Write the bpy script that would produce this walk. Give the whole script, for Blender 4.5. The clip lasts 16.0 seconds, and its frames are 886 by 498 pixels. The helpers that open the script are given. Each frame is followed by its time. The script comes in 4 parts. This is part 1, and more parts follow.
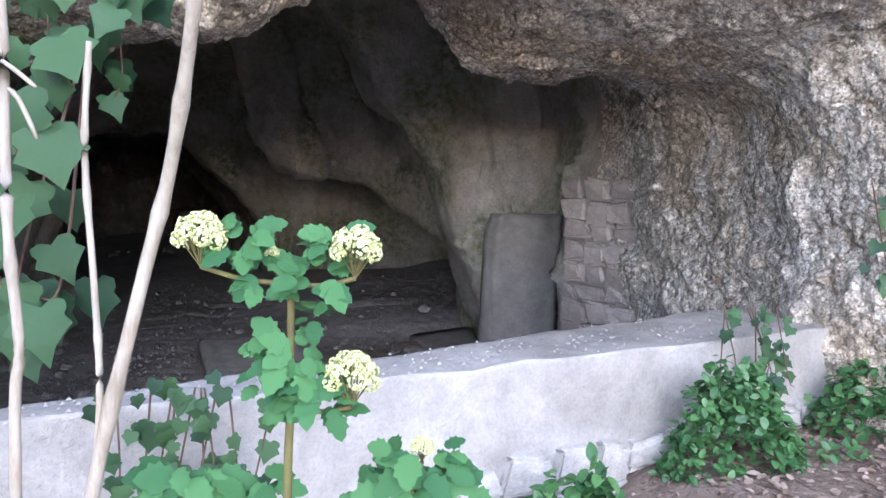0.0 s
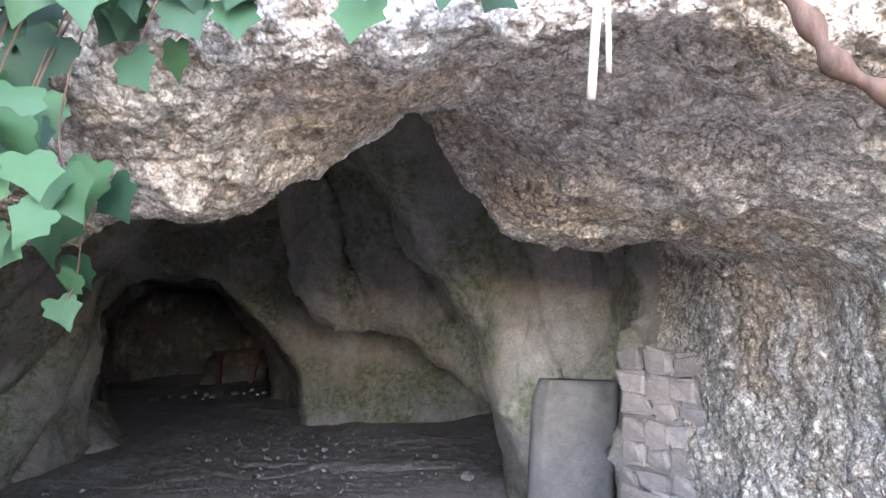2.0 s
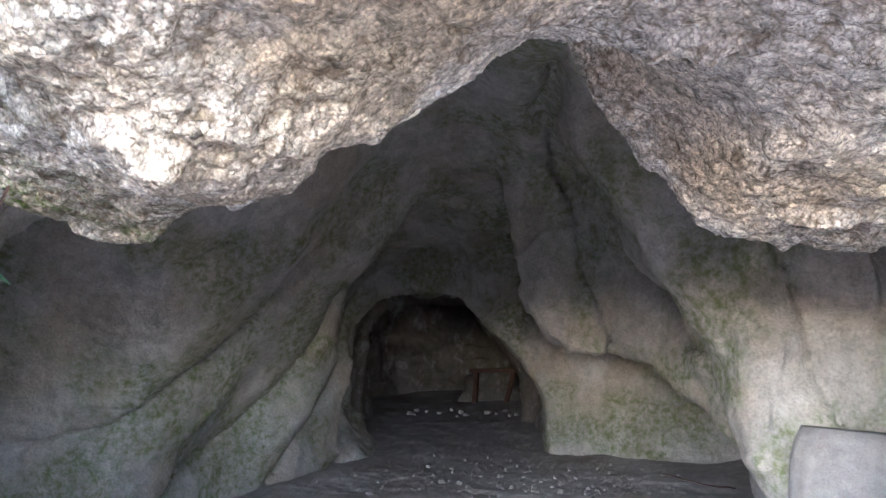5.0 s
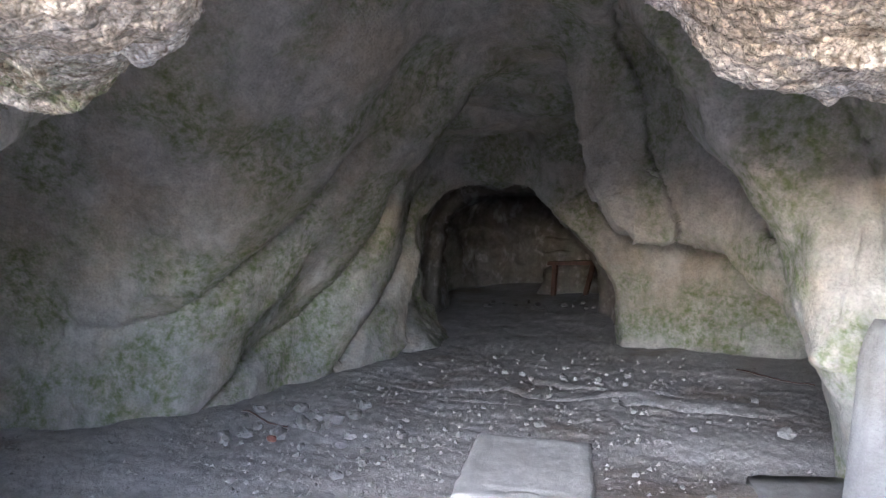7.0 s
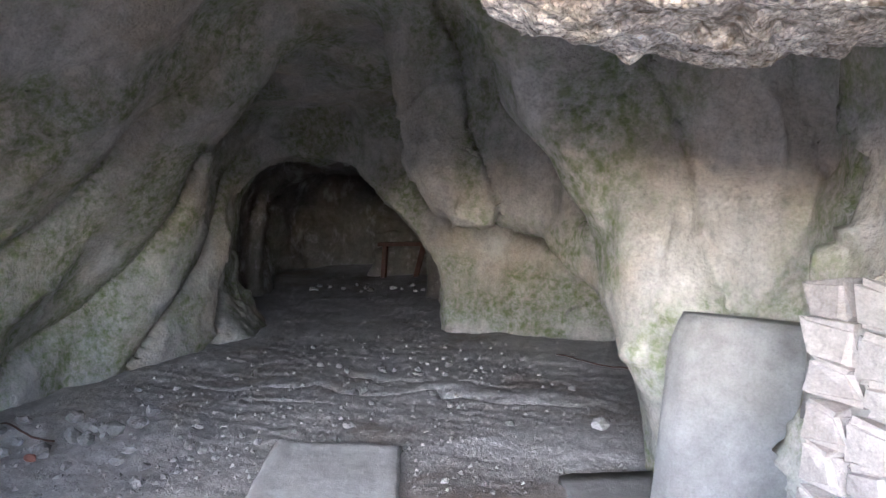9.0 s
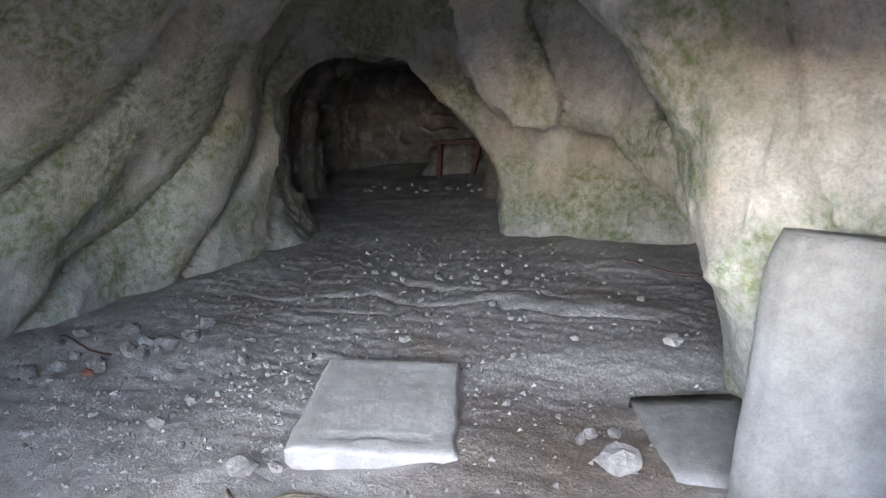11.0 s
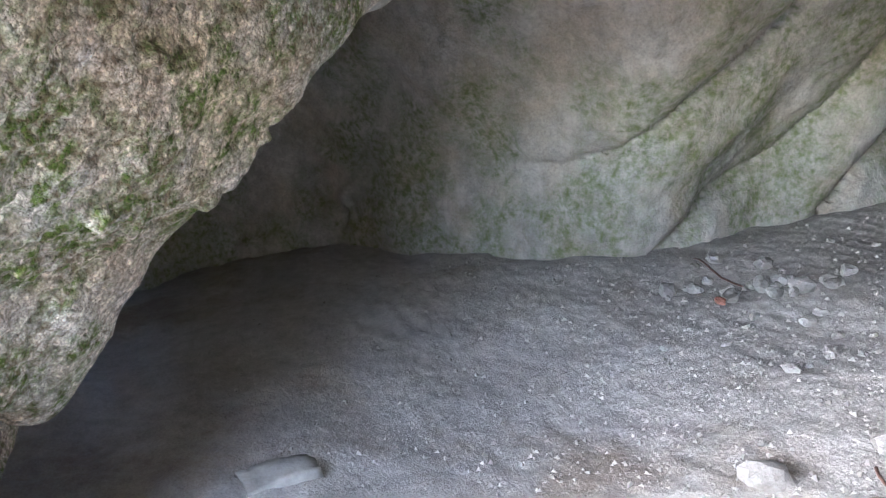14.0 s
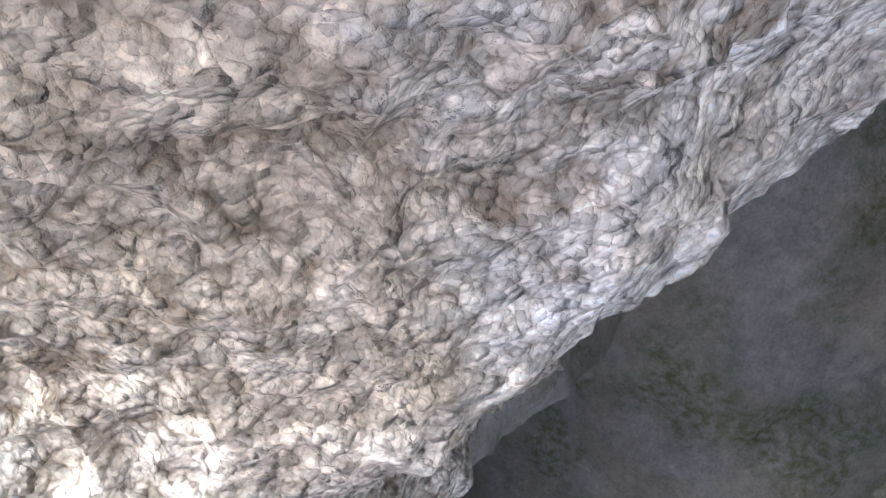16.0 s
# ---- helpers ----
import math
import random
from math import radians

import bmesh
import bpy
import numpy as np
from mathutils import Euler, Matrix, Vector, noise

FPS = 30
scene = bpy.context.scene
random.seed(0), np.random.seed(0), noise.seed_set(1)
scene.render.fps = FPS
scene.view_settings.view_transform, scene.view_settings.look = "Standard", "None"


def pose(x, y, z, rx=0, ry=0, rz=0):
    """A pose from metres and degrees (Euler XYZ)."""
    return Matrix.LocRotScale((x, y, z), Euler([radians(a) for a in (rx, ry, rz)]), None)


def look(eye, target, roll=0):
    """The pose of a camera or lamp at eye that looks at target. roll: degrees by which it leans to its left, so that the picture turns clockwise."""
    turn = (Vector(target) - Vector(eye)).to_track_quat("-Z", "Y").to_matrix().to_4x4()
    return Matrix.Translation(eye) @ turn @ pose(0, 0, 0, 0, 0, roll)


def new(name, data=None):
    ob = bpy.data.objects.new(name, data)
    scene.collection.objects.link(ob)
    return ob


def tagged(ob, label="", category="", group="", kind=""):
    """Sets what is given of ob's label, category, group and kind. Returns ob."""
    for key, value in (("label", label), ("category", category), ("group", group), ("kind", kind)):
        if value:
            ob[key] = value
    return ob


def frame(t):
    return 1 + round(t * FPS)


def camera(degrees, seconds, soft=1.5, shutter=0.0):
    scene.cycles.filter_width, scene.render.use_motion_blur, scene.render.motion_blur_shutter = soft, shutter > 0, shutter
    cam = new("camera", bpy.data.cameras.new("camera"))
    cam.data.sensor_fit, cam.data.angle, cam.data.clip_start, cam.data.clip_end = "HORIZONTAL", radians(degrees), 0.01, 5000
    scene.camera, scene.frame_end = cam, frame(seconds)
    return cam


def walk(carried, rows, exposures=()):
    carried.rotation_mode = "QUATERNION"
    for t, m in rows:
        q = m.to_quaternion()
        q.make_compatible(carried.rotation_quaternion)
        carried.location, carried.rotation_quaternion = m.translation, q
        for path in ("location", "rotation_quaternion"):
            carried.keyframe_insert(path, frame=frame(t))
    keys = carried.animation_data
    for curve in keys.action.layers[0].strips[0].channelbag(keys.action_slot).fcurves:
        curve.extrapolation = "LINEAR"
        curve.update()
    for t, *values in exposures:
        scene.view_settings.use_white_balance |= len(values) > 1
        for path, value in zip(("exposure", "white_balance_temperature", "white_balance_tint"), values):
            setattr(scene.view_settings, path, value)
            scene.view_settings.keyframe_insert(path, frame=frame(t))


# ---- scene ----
import itertools

cam = camera(61.0, 16.0)
PATH = [
    (0, (0.004, -0.04, 1.518), (0.003, 1.953, 1.352), 1.0),
    (0.5, (0.032, -0.019, 1.598), (-0.053, 1.973, 1.448), 1.3),
    (1, (0.051, 0.045, 1.639), (-0.068, 2.041, 1.64), 1.4),
    (1.5, (0.05, 0.268, 1.672), (-0.099, 2.254, 1.85), 1.8),
    (2, (0.066, 0.425, 1.729), (-0.079, 2.411, 1.916), 1.4),
    (2.5, (0.159, 0.556, 1.742), (-0.031, 2.537, 1.947), 1.2),
    (3, (0.292, 0.701, 1.744), (-0.01, 2.665, 1.971), 1.1),
    (3.5, (0.338, 0.819, 1.756), (-0.059, 2.765, 1.994), 1.3),
    (4, (0.345, 1.024, 1.76), (-0.23, 2.923, 2.013), 2.2),
    (4.5, (0.346, 1.158, 1.765), (-0.339, 3.02, 2.017), 2.9),
    (5, (0.386, 1.279, 1.742), (-0.47, 3.075, 1.954), 3.3),
    (5.2, (0.427, 1.341, 1.73), (-0.519, 3.093, 1.918), 3.8),
    (7.3, (0.57, 1.796, 1.708), (-0.491, 3.488, 1.605), 2.7),
    (7.5, (0.569, 1.842, 1.709), (-0.421, 3.577, 1.606), 2.9),
    (8, (0.623, 2.095, 1.736), (-0.23, 3.9, 1.613), 3.0),
    (8.5, (0.634, 2.236, 1.782), (-0.12, 4.085, 1.663), 3.3),
    (8.7, (0.6, 2.307, 1.744), (-0.09, 4.181, 1.643), 3.5),
    (10.8, (0.431, 2.786, 1.817), (-0.279, 4.616, 1.434), 2.3),
    (11, (0.376, 2.801, 1.799), (-0.425, 4.59, 1.4), 2.2),
    (11.5, (0.261, 2.795, 1.804), (-0.69, 4.477, 1.288), 1.5),
    (12, (0.171, 2.802, 1.782), (-0.956, 4.323, 1.137), 1.0),
    (12.5, (0.132, 2.802, 1.781), (-1.193, 4.137, 1.103), 0.1),
    (13, (0.106, 2.796, 1.795), (-1.399, 3.92, 1.108), -1.1),
    (13.5, (0.079, 2.733, 1.844), (-1.576, 3.627, 1.164), -2.1),
    (14, (0.062, 2.68, 1.883), (-1.717, 3.365, 1.279), -2.5),
    (14.5, (0.06, 2.658, 1.922), (-1.799, 3.257, 1.49), -2.1),
    (14.8, (0.058, 2.642, 1.946), (-1.829, 3.246, 1.674), -1.6),
    (15, (0.081, 2.651, 1.991), (-1.825, 3.237, 1.836), -0.7),
    (15.5, (0.115, 2.61, 2.117), (-1.799, 3.172, 2.254), 1.5),
    (16, (0.122, 2.588, 2.218), (-1.753, 3.137, 2.647), 3.8),
]
EXPOSURE = [
    (0.0, 1.5, 5550.0, 19.0), (1.0, 1.75, 5500.0, 18.0), (2.0, 2.4, 5550.0, 18.0), (3.5, 2.9, 5500.0, 17.0), (5.0, 3.2, 5400.0, 16.0),
    (7.5, 3.55, 5500.0, 16.0), (8.7, 3.5, 5500.0, 16.0), (11.0, 3.55, 5550.0, 12.0), (12.0, 3.85, 5750.0, 11.0),
    (13.0, 4.2, 5750.0, 12.0), (14.5, 4.45, 5750.0, 12.0), (15.0, 4.3, 5600.0, 12.0), (16.0, 3.75, 5100.0, 14.0),
]
walk(cam, [(t, look(eye, target, roll)) for t, eye, target, roll in PATH], EXPOSURE)

# ---- world and light: an overcast sky outside the cave mouth ----
SUN_UP, SUN_TURN = 28.0, 172.0
world = bpy.data.worlds.new("world")
scene.world = world
world.use_nodes = True
wn = world.node_tree
sky = wn.nodes.new("ShaderNodeTexSky")
sky.sky_type = "NISHITA"
sky.sun_disc = False
sky.sun_elevation, sky.sun_rotation = radians(SUN_UP), radians(SUN_TURN)
sky.dust_density = 1.0
wn.links.new(sky.outputs[0], wn.nodes["Background"].inputs[0])
wn.nodes["Background"].inputs[1].default_value = 0.15
sun_data = bpy.data.lights.new("sun", "SUN")
sun_data.energy, sun_data.angle, sun_data.color = 1.3, radians(100), (0.93, 0.97, 1.0)
sun = new("sun", sun_data)
sun.rotation_euler = (radians(90 - SUN_UP), 0, radians(180 - SUN_TURN))


# ---- materials ----
def rgb(c):
    return (*c, 1.0)


class Mat:
    """A node material put together step by step."""

    def __init__(self, name, rough=0.9, metal=0.0, spec=0.3):
        self.m = bpy.data.materials.new(name)
        self.m.use_nodes = True
        self.t = self.m.node_tree
        self.b = self.t.nodes["Principled BSDF"]
        self.b.inputs["Roughness"].default_value = rough
        self.b.inputs["Metallic"].default_value = metal
        self.b.inputs["Specular IOR Level"].default_value = spec
        self.co = self.t.nodes.new("ShaderNodeTexCoord").outputs["Object"]

    def node(self, kind, **values):
        n = self.t.nodes.new(kind)
        for k, v in values.items():
            n.inputs[k].default_value = v
        return n

    def link(self, a, b):
        self.t.links.new(a, b)

    def noise(self, size, detail=4.0, rough=0.6, stretch=None):
        n = self.node("ShaderNodeTexNoise", Scale=1.0 / size, Detail=detail, Roughness=rough)
        co = self.co
        if stretch:
            v = self.node("ShaderNodeVectorMath")
            v.operation = "MULTIPLY"
            v.inputs[1].default_value = stretch
            self.link(co, v.inputs[0])
            co = v.outputs[0]
        self.link(co, n.inputs["Vector"])
        return n.outputs["Fac"]

    def cells(self, size, feature="F1"):
        n = self.node("ShaderNodeTexVoronoi", Scale=1.0 / size)
        n.feature = feature
        self.link(self.co, n.inputs["Vector"])
        return n.outputs["Distance"]

    def ramp(self, fac, stops):
        r = self.t.nodes.new("ShaderNodeValToRGB")
        while len(r.color_ramp.elements) < len(stops):
            r.color_ramp.elements.new(0.5)
        for e, (at, c) in zip(r.color_ramp.elements, stops):
            e.position, e.color = at, rgb(c if isinstance(c, tuple) else (c, c, c))
        self.link(fac, r.inputs[0])
        return r.outputs[0]

    def mix(self, a, b, fac, how="MIX"):
        n = self.t.nodes.new("ShaderNodeMix")
        n.data_type, n.blend_type = "RGBA", how
        for v, i in ((fac, 0), (a, 6), (b, 7)):
            if isinstance(v, (int, float)):
                n.inputs[i].default_value = v
            elif isinstance(v, tuple):
                n.inputs[i].default_value = rgb(v)
            else:
                self.link(v, n.inputs[i])
        return n.outputs[2]

    def math(self, how, a, b):
        n = self.t.nodes.new("ShaderNodeMath")
        n.operation = how
        for i, v in enumerate((a, b)):
            if isinstance(v, (int, float)):
                n.inputs[i].default_value = v
            else:
                self.link(v, n.inputs[i])
        return n.outputs[0]

    def bump(self, heights):
        last = None
        for h, dist in heights:
            n = self.t.nodes.new("ShaderNodeBump")
            n.inputs["Strength"].default_value = 1.0
            n.inputs["Distance"].default_value = dist
            self.link(h, n.inputs["Height"])
            if last:
                self.link(last, n.inputs["Normal"])
            last = n.outputs[0]
        self.link(last, self.b.inputs["Normal"])

    def colour(self, c):
        if isinstance(c, tuple):
            self.b.inputs["Base Color"].default_value = rgb(c)
        else:
            self.link(c, self.b.inputs["Base Color"])
        return self

    def piece(self, c, spread=0.25):
        """Each object a little lighter or darker."""
        info = self.t.nodes.new("ShaderNodeObjectInfo")
        v = self.ramp(info.outputs["Random"], [(0, 1 - spread), (1, 1 + spread * 0.4)])
        return self.mix(c, v, 1.0, "MULTIPLY")


def rock_material(name, light, dark, ochre, ochre_amount, moss_amount, pebble=0.05, relief=0.012, pale_amount=0.45, moss=(0.1, 0.15, 0.045), clasts=False):
    m = Mat(name, 0.95, spec=0.12)
    broad, mid, fine = m.noise(0.8, 5), m.noise(0.14, 7, 0.7), m.noise(0.022, 6, 0.75)
    c = m.mix(dark, light, m.ramp(mid, [(0.36, 0.0), (0.62, 1.0)]))
    c = m.mix(c, ochre, m.math("MULTIPLY", m.ramp(broad, [(0.44, 0.0), (0.62, 1.0)]), ochre_amount))
    c = m.mix(c, m.ramp(fine, [(0.3, 0.6), (0.52, 1.0), (0.75, 1.25)]), 0.8, "MULTIPLY")
    streak = m.ramp(m.noise(0.4, 6, 0.65, (1.0, 1.0, 0.35)), [(0.36, 0.74), (0.6, 1.06)])
    c = m.mix(c, streak, 0.7, "MULTIPLY")
    cell = m.node("ShaderNodeTexVoronoi", Scale=1.0 / pebble)
    m.link(m.co, cell.inputs["Vector"])
    c = m.mix(c, m.ramp(cell.outputs["Color"], [(0.1, 0.8), (0.8, 1.1)]), 0.5, "MULTIPLY")
    pale = m.ramp(m.noise(0.5, 6, 0.7, (1.3, 1.1, 0.9)), [(0.54, 0.0), (0.66, 1.0)])
    c = m.mix(c, (0.76, 0.735, 0.705), m.math("MULTIPLY", pale, pale_amount))
    speck = m.math("MULTIPLY", m.ramp(m.noise(0.9, 5, 0.6), [(0.44, 0.0), (0.56, 1.0)]), m.ramp(m.noise(0.07, 8, 0.7), [(0.4, 0.0), (0.62, 1.0)]))
    if clasts:
        # the green growth keeps to the damp buttress below the brow
        axes = m.node("ShaderNodeSeparateXYZ")
        m.link(m.co, axes.inputs[0])
        ragged = m.math("MULTIPLY", m.math("SUBTRACT", m.noise(0.3, 4), 0.5), 0.8)
        side = m.ramp(m.math("SUBTRACT", m.math("ADD", ragged, 0.0), m.math("ADD", axes.outputs[0], 1.0)), [(0.0, 0.12), (0.7, 1.0)])
        under = m.ramp(m.math("SUBTRACT", m.math("ADD", ragged, 3.0), axes.outputs[2]), [(0.55, 0.3), (0.75, 1.0)])
        speck = m.math("MULTIPLY", m.ramp(m.noise(0.45, 5, 0.65), [(0.4, 0.0), (0.53, 1.0)]), m.ramp(m.noise(0.06, 8, 0.75), [(0.4, 0.0), (0.56, 1.0)]))
        speck = m.math("MULTIPLY", speck, m.math("MULTIPLY", side, under))
    c = m.mix(c, moss, m.math("MULTIPLY", speck, moss_amount))
    heights = [(mid, relief * 1.2), (m.noise(0.03, 3, 0.55), relief), (fine, relief * 0.3)]
    if clasts:
        # pebbles in a darker earthy matrix, at two sizes
        for size, strength in ((0.04, 0.75), (0.018, 0.8), (0.008, 0.75)):
            wobble = m.node("ShaderNodeTexNoise", Scale=1.0 / size, Detail=3.0)
            m.link(m.co, wobble.inputs["Vector"])
            shift = m.node("ShaderNodeVectorMath")
            shift.operation = "MULTIPLY_ADD"
            shift.inputs[1].default_value = (size * 0.45,) * 3
            m.link(wobble.outputs["Color"], shift.inputs[0])
            m.link(m.co, shift.inputs[2])
            knob = m.node("ShaderNodeTexVoronoi", Scale=1.0 / size)
            m.link(shift.outputs[0], knob.inputs["Vector"])
            gap = m.ramp(knob.outputs["Distance"], [(0.58, 0.0), (0.84, 1.0)])
            where = m.ramp(m.noise(0.35, 5, 0.65), [(0.38, 0.4), (0.6, 1.0)])
            c = m.mix(c, m.ramp(knob.outputs["Color"], [(0.2, 0.78), (0.5, 1.08), (0.8, 1.3)]), 0.8, "MULTIPLY")
            c = m.mix(c, (0.2, 0.15, 0.1), m.math("MULTIPLY", m.math("MULTIPLY", gap, where), strength))
            heights.append((knob.outputs["Distance"], -size * 0.4))
    m.colour(c)
    m.bump(heights)
    return m.m


CLIFF = rock_material("limestone_cliff", (0.8, 0.75, 0.69), (0.62, 0.57, 0.505), (0.62, 0.49, 0.34), 0.7, 1.0, 0.026, 0.009, 0.8, (0.1, 0.15, 0.035), True)
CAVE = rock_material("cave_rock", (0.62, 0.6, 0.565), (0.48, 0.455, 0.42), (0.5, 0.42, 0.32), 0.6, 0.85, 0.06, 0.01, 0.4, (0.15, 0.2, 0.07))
# the cave's rock again, with the tunnel's gloom put into a darker colour
SHADED_ROCK = rock_material("shaded_tunnel_rock", (0.3, 0.28, 0.26), (0.21, 0.195, 0.18), (0.25, 0.2, 0.165), 0.4, 0.1, 0.06, 0.006)


def floor_height(x, y):
    return -0.35 + 0.08 * x + 0.06 * y - 0.22 * np.exp(-((x + 3.5) ** 2 + (y - 4.2) ** 2) / 2.5) + 0.025 * np.clip((y - 8.75 - 0.12 * np.sin(x * 1.7) - 0.03 * x) / 0.2, 0, 1)


# ---- the rock: one solid, hollowed out, then cut into face, walls and ceiling ----
def axis(stretches):
    out = []
    for a, b, step in stretches:
        out.append(np.linspace(a, b, max(2, round((b - a) / step)), endpoint=False))
    return np.concatenate(out + [[stretches[-1][1]]]).astype(np.float32)


XS = axis([(-9.6, -6.2, 0.12), (-6.2, -3.4, 0.085), (-3.4, 1.8, 0.05), (1.8, 4.6, 0.1)])
YS = axis([(-1.0, 1.0, 0.1), (1.0, 5.6, 0.05), (5.6, 9.6, 0.07), (9.6, 12.0, 0.08), (12.0, 19.4, 0.13)])
ZS = axis([(-1.3, -0.6, 0.1), (-0.6, 2.7, 0.055), (2.7, 5.0, 0.1)])
X, Y, Z = XS[:, None, None], YS[None, :, None], ZS[None, None, :]


def lattice(seed, sx, sy, sz):
    """Smooth noise of about -1 to 1 on the grid, with lumps of the given sizes."""
    rng = np.random.default_rng(seed)
    weights = []
    for ax, s in ((XS, sx), (YS, sy), (ZS, sz)):
        u = (ax - ax[0]) / s + 0.37
        k = np.floor(u).astype(int)
        f = u - k
        w = np.zeros((len(ax), k.max() + 2), np.float32)
        s3 = f * f * (3 - 2 * f)
        w[np.arange(len(ax)), k] = 1 - s3
        w[np.arange(len(ax)), k + 1] = s3
        weights.append(w)
    box = rng.uniform(-1, 1, [w.shape[1] for w in weights]).astype(np.float32)
    box = np.tensordot(weights[0], box, (1, 0))
    box = np.tensordot(box, weights[1], (1, 1)).transpose(0, 2, 1)
    return np.tensordot(box, weights[2], (2, 1))


def smin(a, b, k):
    h = np.clip(0.5 + 0.5 * (b - a) / k, 0, 1)
    return b * (1 - h) + a * h - k * h * (1 - h)


def smax(a, b, k):
    return -smin(-a, -b, k)


def step01(v, a, b):
    f = np.clip((v - a) / (b - a), 0, 1)
    return f * f * (3 - 2 * f)


def inside(px, py, ring):
    """Distance to a closed plan line, positive inside it."""
    d = np.full(np.broadcast(px, py).shape, 1e9, np.float32)
    odd = np.zeros(d.shape, bool)
    for (ax, ay), (bx, by) in zip(ring, ring[1:] + ring[:1]):
        ex, ey = bx - ax, by - ay
        f = np.clip(((px - ax) * ex + (py - ay) * ey) / (ex * ex + ey * ey), 0, 1)
        d = np.minimum(d, np.hypot(px - ax - f * ex, py - ay - f * ey))
        if ay != by:
            odd ^= ((ay > py) != (by > py)) & (px < (bx - ax) * (py - ay) / (by - ay) + ax)
    return np.where(odd, d, -d)


# plan of the chamber and the ground before it
CHAMBER = [(-8.9, 2.4), (-8.8, 4.5), (-7.9, 5.0), (-6.4, 6.0), (-5.2, 6.7), (-5.75, 8.2), (-5.3, 9.0), (-5.6, 10.0), (-5.4, 11.3),
           (-2.7, 11.6), (-1.27, 11.45), (0.9, 11.5), (2.2, 9.5), (1.2, 7.9), (1.05, 6.5), (1.0, 5.55), (0.9, 5.5), (1.16, 4.8), (1.42, 4.0), (1.52, 3.2),
           (2.3, 1.9), (2.8, 1.2), (4.9, -3.0), (-7.0, -3.0), (-2.6, 1.0), (-2.2, 1.4), (-2.6, 1.9), (-5.0, 1.2)]
LIP_X = [-5.0, -3.5, -1.8, -0.95, -0.6, -0.35, -0.1, 0.33, 0.68, 1.2, 2.0]
LIP_Y = [4.9, 4.2, 3.25, 2.9, 2.75, 3.15, 3.75, 4.15, 4.7, 5.2, 5.6]
SHELF = [(-0.92, 2.55, -0.4, 0.5), (-1.6, 3.0, -0.28, 0.5), (0.4, 4.1, -0.24, 0.5), (1.5, 3.6, -0.36, 0.7), (-0.25, 3.3, 0.38, 0.32), (0.3, 2.4, 0.15, 0.5)]
HANG_X = [-2.75, -2.5, -2.3, -2.05, -1.7, -0.9, -0.46, -0.13, 0.08, 0.17, 0.24]
HANG_Z = [4.2, 2.9, 2.15, 1.9, 1.63, 1.5, 1.33, 1.03, 0.85, 0.6, -1.5]
CURTAIN = [(-3.6, 9.0), (-2.6, 8.9), (-1.7, 8.85), (-0.9, 8.75), (-0.45, 8.4), (-0.1, 7.9), (0.3, 7.3), (0.5, 6.9), (1.3, 6.6),
           (2.4, 6.8), (0.95, 7.6), (0.2, 8.6), (-0.5, 9.4), (-1.7, 9.6), (-3.6, 9.7)]

px, py = X[:, :, 0], Y[:, :, 0]


def soften(a, ax, width):
    """A running mean over the given width along one axis of the plan."""
    grid = XS if ax == 0 else YS
    w = np.maximum(0, 1 - np.abs(grid[:, None] - grid[None, :]) / width) * np.gradient(grid)[None, :]
    w = (w / w.sum(1, keepdims=True)).astype(np.float32)
    return w @ a if ax == 0 else a @ w.T


raw = inside(px, py, CHAMBER)
soft = soften(soften(raw, 0, 0.9), 1, 0.9)
far = step01(py, 5.6, 6.4) + step01(-px, 2.6, 3.2) - step01(py, 5.6, 6.4) * step01(-px, 2.6, 3.2)
far = far * (1 - step01(px, -0.6, 0.2) * step01(-py, -7.4, -6.9))
plan = (raw * (1 - far) + soft * far)[:, :, None]
lean = 0.32 * np.maximum(Z - 0.1, 0) ** 1.5 * step01(-X, 2.0, 3.5) * step01(Y, 2.2, 3.4) * (1 - step01(Y, 8.8, 10.2))
flare = 0.3 * np.exp(-np.maximum(Z, 0) / 0.22) * step01(Y, 9.0, 10.2)
walls = plan - lean - flare
lip = np.interp(XS, LIP_X, LIP_Y).astype(np.float32)[:, None]
shelf = 2.3 + sum(a * np.exp(-((px - cx) ** 2 + (py - cy) ** 2) / r**2) for cx, cy, a, r in SHELF)
dome = 2.9 + 1.1 * np.exp(-((px + 2.6) ** 2 / 8 + (py - 6.5) ** 2 / 10))
past = step01(py - lip, -0.05, 0.5)
roof = shelf * (1 - past) + dome * past
roof = roof + 4.0 * step01(-py, -2.05, -1.4)
air = smin(walls, (roof[:, :, None] - Z) * 0.8, 0.25)
# the buttress at the cave mouth, leaning in over the floor
s = 0.72 * X + 0.69 * Y
u = -0.69 * X + 0.72 * Y
s0 = np.interp(ZS, [-1.3, -0.6, 1.0, 1.25, 1.7, 2.24, 2.4, 2.9, 5.0], [-1.75, -1.45, -0.5, -0.12, 0.12, 0.2, 0.38, 0.4, 0.45]).astype(np.float32)[None, None, :]
edge = np.interp(ZS, [-1.0, 0.4, 1.0, 1.4, 1.7, 1.95, 2.4, 3.0], [3.4, 4.1, 4.45, 4.45, 4.95, 5.45, 6.3, 7.2]).astype(np.float32)[None, None, :]
buttress = smax(smax(s - s0, u - edge, 0.25), 1.55 - 0.1 * X - Y, 0.3)
air = smin(air, buttress, 0.1)
# the curtain of rock that hangs across the chamber
hang = np.interp(XS, HANG_X, HANG_Z).astype(np.float32)[:, None, None]
curtain = smin(soften(soften(inside(px, py, CURTAIN), 0, 0.35), 1, 0.35)[:, :, None] + 0.05 * np.sin(Z * 2.0), (Z - hang) * 0.75, 0.12)
air = smin(air, -curtain, 0.08)
